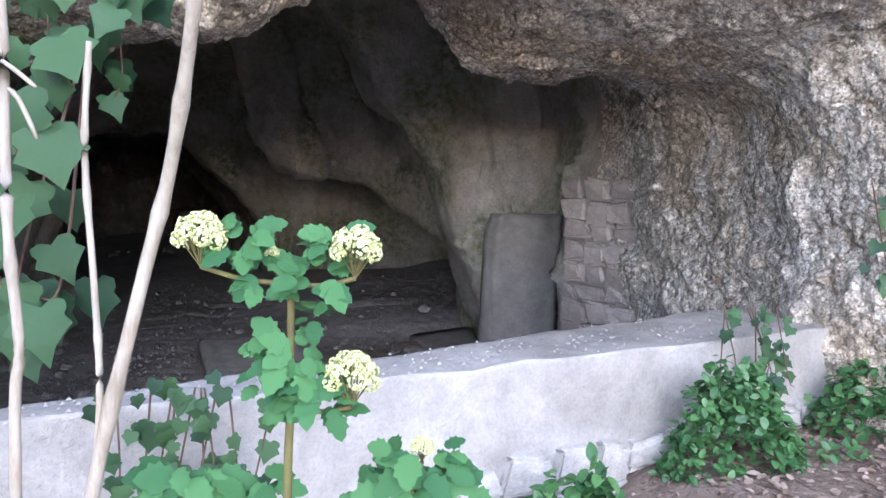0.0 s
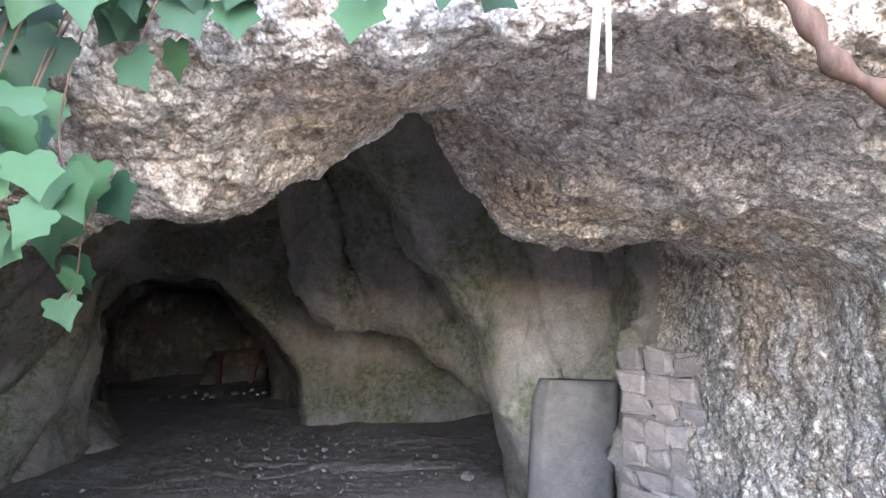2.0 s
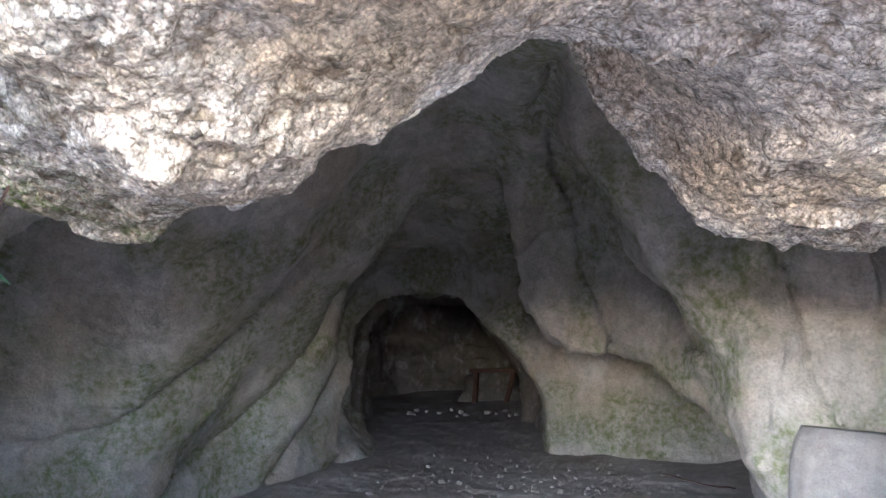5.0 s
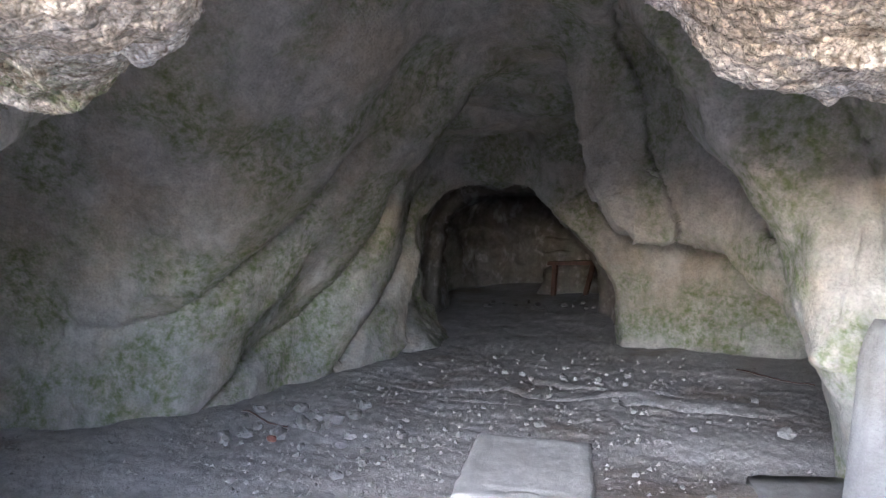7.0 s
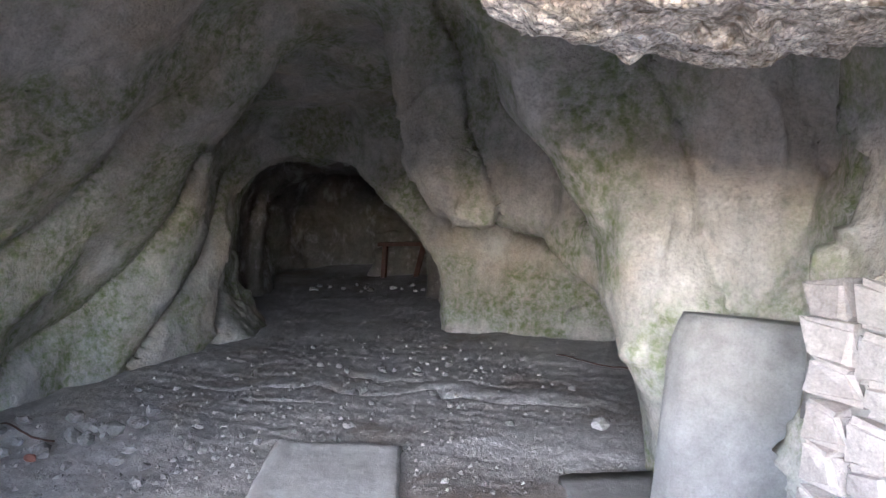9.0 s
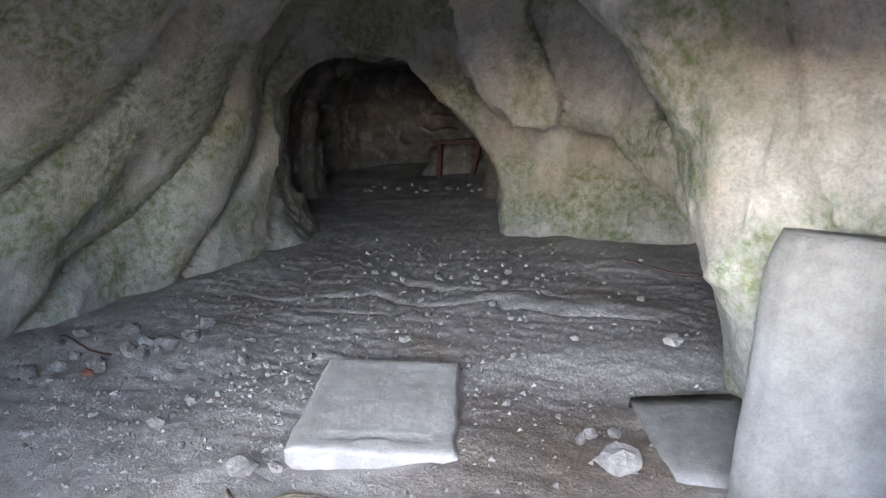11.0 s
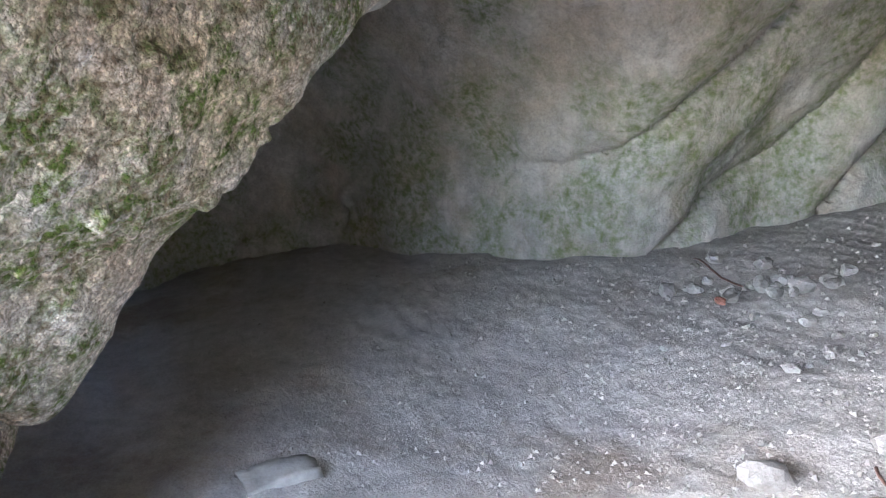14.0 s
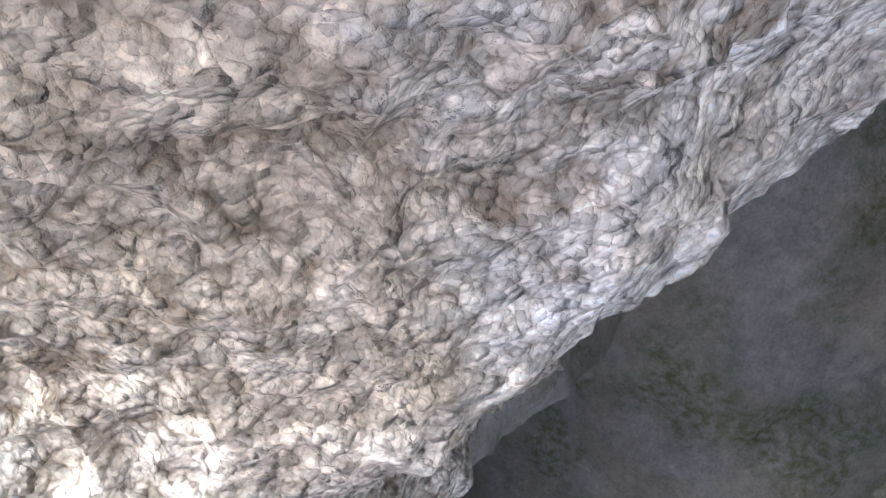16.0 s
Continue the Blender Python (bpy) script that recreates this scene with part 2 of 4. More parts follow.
# the pillar in front of the curtain, leaning out to the left as it rises
rim = np.interp(ZS, [-1.3, 0.45, 0.75, 1.3, 1.8, 2.06, 2.3, 2.8, 3.6], [0.36, 0.28, 0.21, -0.04, -0.2, -0.32, -0.6, -0.85, -1.3]).astype(np.float32)[None, None, :]
pillar = smin(smin(X - rim, Y - 6.42 - 0.25 * np.maximum(-X, 0), 0.25), 7.7 - Y, 0.2)
air = smin(air, -pillar, 0.05)


# the tunnel behind the arch
def tube(cx, half, low, high, y0, y1):
    cz, hz = (low + high) / 2, (high - low) / 2
    e = (np.abs((X - cx) / half) ** 3.2 + np.abs((Z - cz) / hz) ** 3.2) ** (1 / 3.2)
    return smin((1 - e) * min(half, hz), smin(Y - y0, y1 - Y, 0.1), 0.15)


drift = -0.43 * (Y - 11.3)
slant = -(1.27 * (X - drift + 3.91) + 1.14 * (Z - 2.24)) / 1.707
foot = X - drift + 5.95 - 0.6 * np.clip((0.5 - Z) / 0.6, 0, 1) ** 1.5
mouth = smin(smin(tube(-4.4 + drift, 1.7, -0.9, 2.33, 10.4, 12.2), slant, 0.2), foot, 0.1)
air = smax(air, mouth, 0.1)
air = smax(air, smin(tube(-4.4 + drift, 1.9, -0.9, 2.4, 11.9, 14.0), slant + 0.12, 0.15), 0.06)
air = smax(air, smin(tube(-4.38 + drift, 1.62, -0.9, 2.25, 13.4, 15.2), slant, 0.15), 0.06)
air = smax(air, tube(-6.0, 3.0, -0.9, 2.7, 14.9, 18.6), 0.15)

# lumps, ribs and ledges
wave = np.abs(np.sin((Y - 0.9 * Z) * 2.1 + 1.3 * lattice(8, 1.1, 1.1, 1.4)))
flute = 0.2 * (1 - wave) ** 4 - 0.14 * wave
air = air + flute * step01(-X, 3.6, 4.6) * step01(Y, 5.6, 7.0) * (1 - step01(Y, 10.6, 11.4))
fold = np.abs(np.sin((X * 1.2 + Y * 0.5 + Z * 0.5) * 3.4 + 1.5 * lattice(9, 0.9, 0.9, 1.2)))
air = air + (0.1 * (1 - fold) ** 4 - 0.05 * fold) * step01(X, -3.0, -2.2) * step01(Y, 5.8, 6.6) * (1 - step01(Y, 10.2, 10.8))
near = 1.0 - 0.5 * step01(Y, 5.0, 8.0)
air = air + 0.09 * lattice(3, 0.8, 0.8, 0.7) + 0.035 * lattice(4, 0.33, 0.33, 0.3)
air = air + 0.09 * lattice(5, 0.55, 0.6, 1.6) * step01(Y, 5.5, 6.5)
air = air + near * (0.026 * lattice(6, 0.19, 0.19, 0.17) + 0.012 * lattice(7, 0.1, 0.1, 0.1))


def skin(field):
    """The surface where the field is zero: one point in each cell that it crosses, one quad for each edge."""
    pos = field > 0
    nx, ny, nz = field.shape
    total = np.zeros((nx - 1, ny - 1, nz - 1, 3), np.float32)
    count = np.zeros((nx - 1, ny - 1, nz - 1), np.float32)
    quads = []
    grid = (XS, YS, ZS)
    for a in range(3):
        lo = [slice(None)] * 3
        hi = [slice(None)] * 3
        lo[a], hi[a] = slice(0, -1), slice(1, None)
        cross = np.argwhere(pos[tuple(lo)] != pos[tuple(hi)])
        i, j, k = cross.T
        n = cross.copy()
        n[:, a] += 1
        v0, v1 = field[i, j, k], field[n[:, 0], n[:, 1], n[:, 2]]
        f = v0 / (v0 - v1)
        p = np.stack([grid[0][i], grid[1][j], grid[2][k]], 1)
        p[:, a] += f * (grid[a][n[:, a]] - grid[a][cross[:, a]])
        b, c = (a + 1) % 3, (a + 2) % 3
        cells = []
        ok = np.ones(len(cross), bool)
        for db, dc in ((0, 0), (-1, 0), (-1, -1), (0, -1)):
            cell = cross.copy()
            cell[:, b] += db
            cell[:, c] += dc
            good = (cell >= 0).all(1) & (cell < [nx - 1, ny - 1, nz - 1]).all(1)
            g = cell[good]
            np.add.at(total, (g[:, 0], g[:, 1], g[:, 2]), p[good])
            np.add.at(count, (g[:, 0], g[:, 1], g[:, 2]), 1)
            ok &= good
            cells.append(cell)
        q = np.stack(cells, 1)[ok]
        flip = v0[ok] < 0
        q[flip] = q[flip][:, ::-1]
        quads.append(q)
    q = np.concatenate(quads)
    used = count > 0
    index = np.full(count.shape, -1, np.int64)
    index[used] = np.arange(used.sum())
    verts = total[used] / count[used][:, None]
    return verts, index[q[..., 0], q[..., 1], q[..., 2]]


def normals_of(verts, faces):
    n = np.cross(verts[faces[:, 2]] - verts[faces[:, 0]], verts[faces[:, 3]] - verts[faces[:, 1]])
    vn = np.zeros_like(verts)
    for i in range(4):
        np.add.at(vn, faces[:, i], n)
    return n / (np.linalg.norm(n, axis=1, keepdims=True) + 1e-9), vn / (np.linalg.norm(vn, axis=1, keepdims=True) + 1e-9)


def sheet(name, verts, faces, material, vn=None):
    used, back = np.unique(faces, return_inverse=True)
    me = bpy.data.meshes.new(name)
    me.vertices.add(len(used))
    me.vertices.foreach_set("co", verts[used].astype(np.float32).ravel())
    me.loops.add(faces.size)
    me.loops.foreach_set("vertex_index", back.astype(np.int32).ravel())
    me.polygons.add(len(faces))
    me.polygons.foreach_set("loop_start", np.arange(len(faces), dtype=np.int32) * 4)
    me.update(calc_edges=True)
    me.polygons.foreach_set("use_smooth", np.ones(len(faces), bool))
    if vn is not None:
        me.normals_split_custom_set_from_vertices(vn[used].tolist())
    me.materials.append(material)
    return new(name, me)


def refine(verts, faces):
    """Cut each quad into four."""
    edges = np.sort(np.stack([faces, np.roll(faces, -1, 1)], -1).reshape(-1, 2), 1)
    pairs, back = np.unique(edges[:, 0] * len(verts) + edges[:, 1], return_inverse=True)
    half = (verts[pairs // len(verts)] + verts[pairs % len(verts)]) / 2
    back = back.reshape(-1, 4) + len(verts)
    mids = np.arange(len(faces)) + len(verts) + len(pairs)
    verts = np.concatenate([verts, half, verts[faces].mean(1)])
    return verts, np.concatenate([np.stack([faces[:, i], back[:, i], mids, back[:, i - 1]], 1) for i in range(4)])


def hashed(cell, salt):
    """A number from 0 to 1 for each cell of a grid."""
    c = cell.astype(np.int64)
    h = (c[:, 0] * 73856093 ^ c[:, 1] * 19349663 ^ c[:, 2] * 83492791 ^ salt * 2654435761) & 0xFFFFFFFF
    h = ((h ^ (h >> 15)) * 2246822519) & 0xFFFFFFFF
    h = ((h ^ (h >> 13)) * 3266489917) & 0xFFFFFFFF
    return ((h ^ (h >> 16)) & 0xFFFFFF).astype(np.float32) / 0xFFFFFF


def lumps(p, size, salt):
    """Smooth noise of 0 to 1 with lumps of one size."""
    u = p / size
    k = np.floor(u)
    f = u - k
    f = f * f * (3 - 2 * f)
    total = np.zeros(len(p), np.float32)
    for c in itertools.product((0, 1), repeat=3):
        w = np.prod([f[:, i] if c[i] else 1 - f[:, i] for i in range(3)], 0)
        total += w * hashed(k + np.array(c), salt)
    return total


def nodules(p, size, salt):
    """Rounded knobs: high at scattered points, low between them, each of its own height."""
    u = p / size
    k = np.floor(u)
    best = np.full(len(p), 9.0, np.float32)
    tall = np.zeros(len(p), np.float32)
    for c in itertools.product((-1, 0, 1), repeat=3):
        cell = k + np.array(c)
        at = cell + np.stack([hashed(cell, salt + i) for i in range(3)], 1)
        d = ((u - at) ** 2).sum(1)
        closer = d < best
        best = np.where(closer, d, best)
        tall = np.where(closer, hashed(cell, salt + 3), tall)
    return np.clip(1 - best, 0, 1) * (0.35 + 0.65 * tall)


def crust(p, n):
    """The cliff's conglomerate skin: knobs of three sizes, ragged ledges and pits."""
    warp = p + 0.05 * np.stack([lumps(p, 0.13, 60 + i) for i in range(3)], 1)
    patchy = step01(lumps(p, 0.5, 71), 0.3, 0.7)
    h = 0.05 * (lumps(p, 0.22, 72) - 0.5) + 0.034 * (nodules(warp, 0.13, 11) - 0.3) + (0.016 + 0.016 * patchy) * (nodules(warp, 0.06, 21) - 0.3)
    h += (0.009 + 0.009 * patchy) * (nodules(warp, 0.032, 31) - 0.3) - 0.05 * step01(lumps(warp, 0.12, 73), 0.78, 0.95)
    return p + n * h[:, None]


def weathering(p, n):
    """The cave's smoother skin: shallow scoops, diagonal ribs and thin cracks."""
    tilted = np.stack([p[:, 0], p[:, 1] - 0.8 * p[:, 2], p[:, 2] * 0.4 + 0.2 * p[:, 1]], 1)
    h = 0.07 * (lumps(tilted, 0.3, 81) - 0.5) + 0.03 * (lumps(tilted, 0.11, 82) - 0.5) + 0.016 * (lumps(p, 0.06, 83) - 0.5)
    crack = np.abs(lumps(tilted, 0.5, 84) - 0.5)
    h -= 0.05 * np.clip(1 - crack / 0.025, 0, 1) * step01(lumps(p, 0.7, 85), 0.5, 0.62)
    return p + n * h[:, None]


rock_v, rock_f = skin(air)
face_n, vert_n = normals_of(rock_v, rock_f)
mid = rock_v[rock_f].mean(1)
lip_at = np.interp(mid[:, 0], LIP_X, LIP_Y)
turned = mid[:, 0] * 0.72 + mid[:, 1] * 0.69
outer = (mid[:, 1] < lip_at + 0.12) & ((mid[:, 0] > -3.6) | (mid[:, 1] < 2))
# from here back the walls take the rock colour darkened for shade
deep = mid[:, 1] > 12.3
above = (face_n[:, 2] < -0.45) & (mid[:, 2] > 2.2) & ~outer & ~deep
for name, pick, material, label in (
    ("cliff_face", outer, CLIFF, "rough buff limestone cliff overhanging the cave mouth"),
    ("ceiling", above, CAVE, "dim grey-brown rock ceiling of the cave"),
    ("tunnel_wall", deep, SHADED_ROCK, "rock walls of the low tunnel at the back, shade in their colour"),
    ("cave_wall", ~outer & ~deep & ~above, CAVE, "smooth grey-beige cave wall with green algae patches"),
):
    used, back = np.unique(rock_f[pick], return_inverse=True)
    fine_v, fine_f = rock_v[used], back.reshape(-1, 4)
    seen = np.ones(len(fine_f), bool)
    centre = fine_v[fine_f].mean(1)
    if name == "cliff_face":
        seen = (np.abs(centre[:, 0]) < 3.2) & (centre[:, 1] > 1.2) & (centre[:, 2] > -0.6)
    rest_f = fine_f[~seen]
    rest_v = fine_v
    fine_f = fine_f[seen]
    for _ in range(2 if name == "cliff_face" else 1):
        fine_v, fine_f = refine(fine_v, fine_f)
    _, fine_n = normals_of(fine_v, fine_f)
    pairs = np.sort(np.stack([fine_f, np.roll(fine_f, -1, 1)], -1).reshape(-1, 2), 1)
    keys, times = np.unique(pairs[:, 0] * len(fine_v) + pairs[:, 1], return_counts=True)
    rim_keys = keys[times == 1]
    free = np.ones(len(fine_v), np.float32)
    free[rim_keys // len(fine_v)] = 0
    free[rim_keys % len(fine_v)] = 0
    moved = crust(fine_v, fine_n) if name == "cliff_face" else weathering(fine_v, fine_n)
    fine_v = fine_v + (moved - fine_v) * free[:, None]
    whole = np.concatenate([fine_f, rest_f + len(fine_v)]) if len(rest_f) else fine_f
    whole_v = np.concatenate([fine_v, rest_v]) if len(rest_f) else fine_v
    tagged(sheet(name, whole_v, whole, material), label, "rock", kind="structure")


# ---- floor of the cave and the ground outside ----
def dirt_material(name, light, dark, pebble, damp=None):
    m = Mat(name, 0.97, spec=0.1)
    broad, mid, fine = m.noise(1.1, 5), m.noise(0.12, 6, 0.7), m.noise(0.015, 5, 0.75)
    c = m.mix(dark, light, m.ramp(broad, [(0.35, 0.0), (0.65, 1.0)]))
    if damp:
        c = m.mix(c, damp, m.ramp(m.noise(1.5, 6, 0.65, (1.0, 1.1, 1.0)), [(0.52, 0.0), (0.64, 0.8)]))
        spot = m.node("ShaderNodeVectorMath")
        spot.operation = "DISTANCE"
        spot.inputs[1].default_value = (-0.35, 6.3, -0.05)
        m.link(m.co, spot.inputs[0])
        ragged = m.math("ADD", spot.outputs["Value"], m.math("MULTIPLY", m.noise(0.45, 6, 0.7), 1.3))
        c = m.mix(c, (0.26, 0.215, 0.18), m.ramp(m.math("MULTIPLY", ragged, 0.5), [(0.0, 0.9), (0.55, 0.85), (0.95, 0.0)]))
    c = m.mix(c, m.ramp(mid, [(0.3, 0.74), (0.65, 1.08)]), 0.9, "MULTIPLY")
    c = m.mix(c, m.ramp(fine, [(0.3, 0.75), (0.6, 1.03), (0.78, 1.25)]), 0.8, "MULTIPLY")
    m.colour(c)
    m.bump([(mid, 0.03), (m.cells(pebble), 0.002), (fine, 0.005)])
    return m.m


DIRT = dirt_material("cave_dirt", (0.6, 0.58, 0.57), (0.47, 0.45, 0.44), 0.02, (0.38, 0.325, 0.275))
SOIL = dirt_material("soil", (0.38, 0.3, 0.25), (0.22, 0.17, 0.135), 0.03)


def fbm(x, y, seed, size, octaves=4):
    out = np.zeros_like(x)
    for o in range(octaves):
        s = size / 2**o
        out += np.array([noise.noise((a / s, b / s, seed + o)) for a, b in zip(x.ravel(), y.ravel())]).reshape(x.shape) / 2**o
    return out


def height_sheet(name, xs, ys, f, material):
    gx, gy = np.meshgrid(xs, ys, indexing="ij")
    z = f(gx, gy)
    n, m = gx.shape
    k = np.arange(n * m).reshape(n, m)
    faces = np.stack([k[:-1, :-1], k[1:, :-1], k[1:, 1:], k[:-1, 1:]], -1).reshape(-1, 4)
    return sheet(name, np.stack([gx, gy, z], -1).reshape(-1, 3), faces, material)


def cave_floor(x, y):
    x, y = np.asarray(x, float), np.asarray(y, float)
    p = np.stack([x.ravel(), y.ravel(), np.zeros(x.size)], 1)
    along_x = np.stack([p[:, 0] * 0.35, p[:, 1], p[:, 2]], 1)
    z = 0.1 * (lumps(p, 0.8, 91) - 0.5) + 0.045 * (lumps(p, 0.32, 92) - 0.5) + 0.022 * (lumps(along_x, 0.09, 93) - 0.5) + 0.02 * (lumps(p, 0.07, 94) - 0.5)
    for offset, span in ((0.0, (-4.4, -0.2)), (0.42, (-3.2, -1.0)), (-0.5, (-3.6, -2.4))):
        line = 8.78 + offset + 0.12 * np.sin(p[:, 0] * 1.7) + 0.03 * p[:, 0] + 0.35 * (lumps(p, 0.6, 95) - 0.5) + 0.1 * (lumps(p, 0.15, 96) - 0.5)
        z -= 0.06 * np.exp(-(((p[:, 1] - line) / 0.03) ** 2)) * step01(p[:, 0], span[0], span[0] + 0.4) * (1 - step01(p[:, 0], span[1] - 0.4, span[1]))
    return floor_height(x, y) + z.reshape(x.shape)


tagged(height_sheet("floor", axis([(-9.4, -5.2, 0.08), (-5.2, 0.6, 0.028), (0.6, 3.0, 0.08)]), axis([(1.6, 4.0, 0.06), (4.0, 10.2, 0.028), (10.2, 19.0, 0.1)]), cave_floor, DIRT), "dusty grey earth cave floor strewn with grit", "floor", kind="structure")


# the low wall runs from W0 to W1 along its back edge
W0, W1, WALL_TOP = (-1.6, 1.39), (1.42, 3.60), 0.955


def wall_line(x):
    return W0[1] + (x - W0[0]) * (W1[1] - W0[1]) / (W1[0] - W0[0])


def ground_height(x, y):
    rise = 0.1 + 0.5 * step01(x, -0.6, 1.2) + 0.05 * fbm(x, y, 8.2, 0.7)
    return rise - 1.6 * step01(y - wall_line(x), -0.1, 0.25)


def ring_axis(near, far):
    return np.concatenate([-np.geomspace(far, near, 16)[:-1], np.linspace(-near, near, 150), np.geomspace(near, far, 16)[1:]])


tagged(height_sheet("ground", ring_axis(4.0, 300.0), ring_axis(4.0, 300.0), ground_height, SOIL), "brown soil littered with dry leaves and twigs", "ground", kind="structure")


# ---- helpers for things ----
def part(name, bm, material, parent=None, label="", smooth=False):
    me = bpy.data.meshes.new(name)
    bm.to_mesh(me)
    bm.free()
    if smooth:
        me.polygons.foreach_set("use_smooth", np.ones(len(me.polygons), bool))
    me.materials.append(material)
    ob = new(name, me)
    if parent:
        ob.parent = parent
    if label:
        ob["label"] = label
    return ob


def empty(name, m=None):
    ob = new(name)
    if m is not None:
        ob.matrix_world = m
    return ob


def concrete_material(name, light, dark):
    m = Mat(name, 0.9, spec=0.2)
    broad, mid, fine = m.noise(0.5, 5), m.noise(0.09, 6, 0.7), m.noise(0.012, 4, 0.7)
    c = m.mix(dark, light, m.ramp(broad, [(0.35, 0.0), (0.62, 1.0)]))
    c = m.mix(c, m.ramp(mid, [(0.3, 0.78), (0.6, 1.05)]), 0.8, "MULTIPLY")
    c = m.mix(c, m.ramp(fine, [(0.3, 0.8), (0.6, 1.05)]), 0.7, "MULTIPLY")
    m.colour(c)
    m.bump([(mid, 0.012), (fine, 0.004)])
    return m.m


CONCRETE = concrete_material("pale_concrete", (0.56, 0.545, 0.52), (0.4, 0.385, 0.365))
GREY_CONCRETE = concrete_material("grey_concrete", (0.4, 0.39, 0.38), (0.26, 0.25, 0.24))


def rough_block(bm, corners, jitter, cuts, seed):
    """A six-sided block through eight corners, cut up, rounded and roughened."""
    vs = [bm.verts.new(c) for c in corners]
    for f in ((0, 3, 2, 1), (4, 5, 6, 7), (0, 1, 5, 4), (1, 2, 6, 5), (2, 3, 7, 6), (3, 0, 4, 7)):
        bm.faces.new([vs[i] for i in f])
    bmesh.ops.subdivide_edges(bm, edges=bm.edges[:], cuts=cuts, use_grid_fill=True)
    for v in bm.verts:
        v.co += Vector([noise.noise(v.co * 5 + Vector((seed, i * 7.7, 0))) + 0.5 * noise.noise(v.co * 14 + Vector((seed, i * 3.3, 2))) for i in range(3)]) * jitter
    bmesh.ops.recalc_face_normals(bm, faces=bm.faces[:])
    return bm


# ---- stones ----
def stone_mesh(seed, squash=(1, 1, 1), rough=0.25, cuts=1):
    """A broken stone about one unit across."""
    bm = bmesh.new()
    bmesh.ops.create_icosphere(bm, subdivisions=cuts, radius=0.5)
    for v in bm.verts:
        d = v.co.normalized()
        v.co *= 1 + rough * noise.noise(d * 1.6 + Vector((seed * 3.7, 0, 0))) + 0.5 * rough * noise.noise(d * 3.5 + Vector((0, seed * 2.3, 0)))
        v.co = Vector((v.co.x * squash[0], v.co.y * squash[1], v.co.z * squash[2]))
    return bm


def stone_material(name, light, dark, spread=0.3):
    m = Mat(name, 0.95, spec=0.15)
    mid, fine = m.noise(0.35, 5, 0.7), m.noise(0.07, 4, 0.7)
    c = m.mix(dark, light, m.ramp(mid, [(0.35, 0.0), (0.65, 1.0)]))
    c = m.mix(c, m.ramp(fine, [(0.3, 0.75), (0.65, 1.1)]), 0.8, "MULTIPLY")
    m.colour(m.piece(c, spread))
    m.bump([(mid, 0.01), (fine, 0.004)])
    return m.m


STONE = stone_material("grey_stone", (0.46, 0.445, 0.43), (0.3, 0.285, 0.27))
WHITE_STONE = stone_material("white_stone", (0.66, 0.645, 0.62), (0.5, 0.485, 0.46), 0.15)
PINK_STONE = stone_material("pinkish_stone", (0.66, 0.6, 0.565), (0.5, 0.45, 0.415), 0.25)
RED_STONE = stone_material("brick_shard", (0.42, 0.2, 0.15), (0.3, 0.14, 0.11), 0.1)


def shape(name, bm, smooth=False):
    me = bpy.data.meshes.new(name)
    bm.to_mesh(me)
    bm.free()
    if smooth:
        me.polygons.foreach_set("use_smooth", np.ones(len(me.polygons), bool))
    return me


def with_material(me, material):
    me = me.copy()
    me.materials.append(material)
    return me


STONE_SHAPES = [shape("stone", stone_mesh(i, (1, 0.8, 0.62), 0.4, 2)) for i in range(5)]
BLOCKS = []
for i in range(6):
    bm = bmesh.new()
    bmesh.ops.create_cube(bm, size=1.0)
    bmesh.ops.bevel(bm, geom=bm.edges[:], offset=0.13, segments=2, affect="EDGES")
    for v in bm.verts:
        v.co += Vector([noise.noise(v.co * 2 + Vector((i * 5.1, k * 9.0, 0))) for k in range(3)]) * 0.3
    BLOCKS.append(shape("stone", bm))


def floor_z(x, y):
    return float(cave_floor(np.array([[x]]), np.array([[y]]))[0, 0])


# ---- the low wall: tapering concrete on a rubble footing ----
along = Vector((W1[0] - W0[0], W1[1] - W0[1], 0)).normalized()
out = Vector((along.y, -along.x, 0))
wall = tagged(empty("wall_low"), "low pale concrete wall across the cave mouth on rubble footing", "wall", kind="structure")
a, b = Vector((*W0, 0)), Vector((*W1, 0)) + along * 0.35
fa, fb = a + out * 0.02, b + out * 0.62
high, middle = Vector((0, 0, WALL_TOP)), Vector((0, 0, 0.6))
low = Vector((0, 0, -1.0))
bm = rough_block(bmesh.new(), [a + low * 0.9, b + low * 0.9, fb + middle * 0.95, fa + middle * 0.35, a + high, b + high, fb + high, fa + high], 0.012, 40, 1)
part("concrete_wall", bm, CONCRETE, wall, smooth=True)
bm = rough_block(bmesh.new(), [a + low, b + low, fb + low - out * 0.03, fa + low - out * 0.03, a + middle * 0.8, b + middle * 0.8, fb + middle - out * 0.03, fa + middle * 0.5 - out * 0.03], 0.012, 12, 4)
part("footing", bm, CONCRETE, wall, "mortar behind the rubble stones", True)
rng = random.Random(4)
length = (b - a).length
x = 0.0
footing_meshes = [with_material(m, WHITE_STONE) for m in BLOCKS]
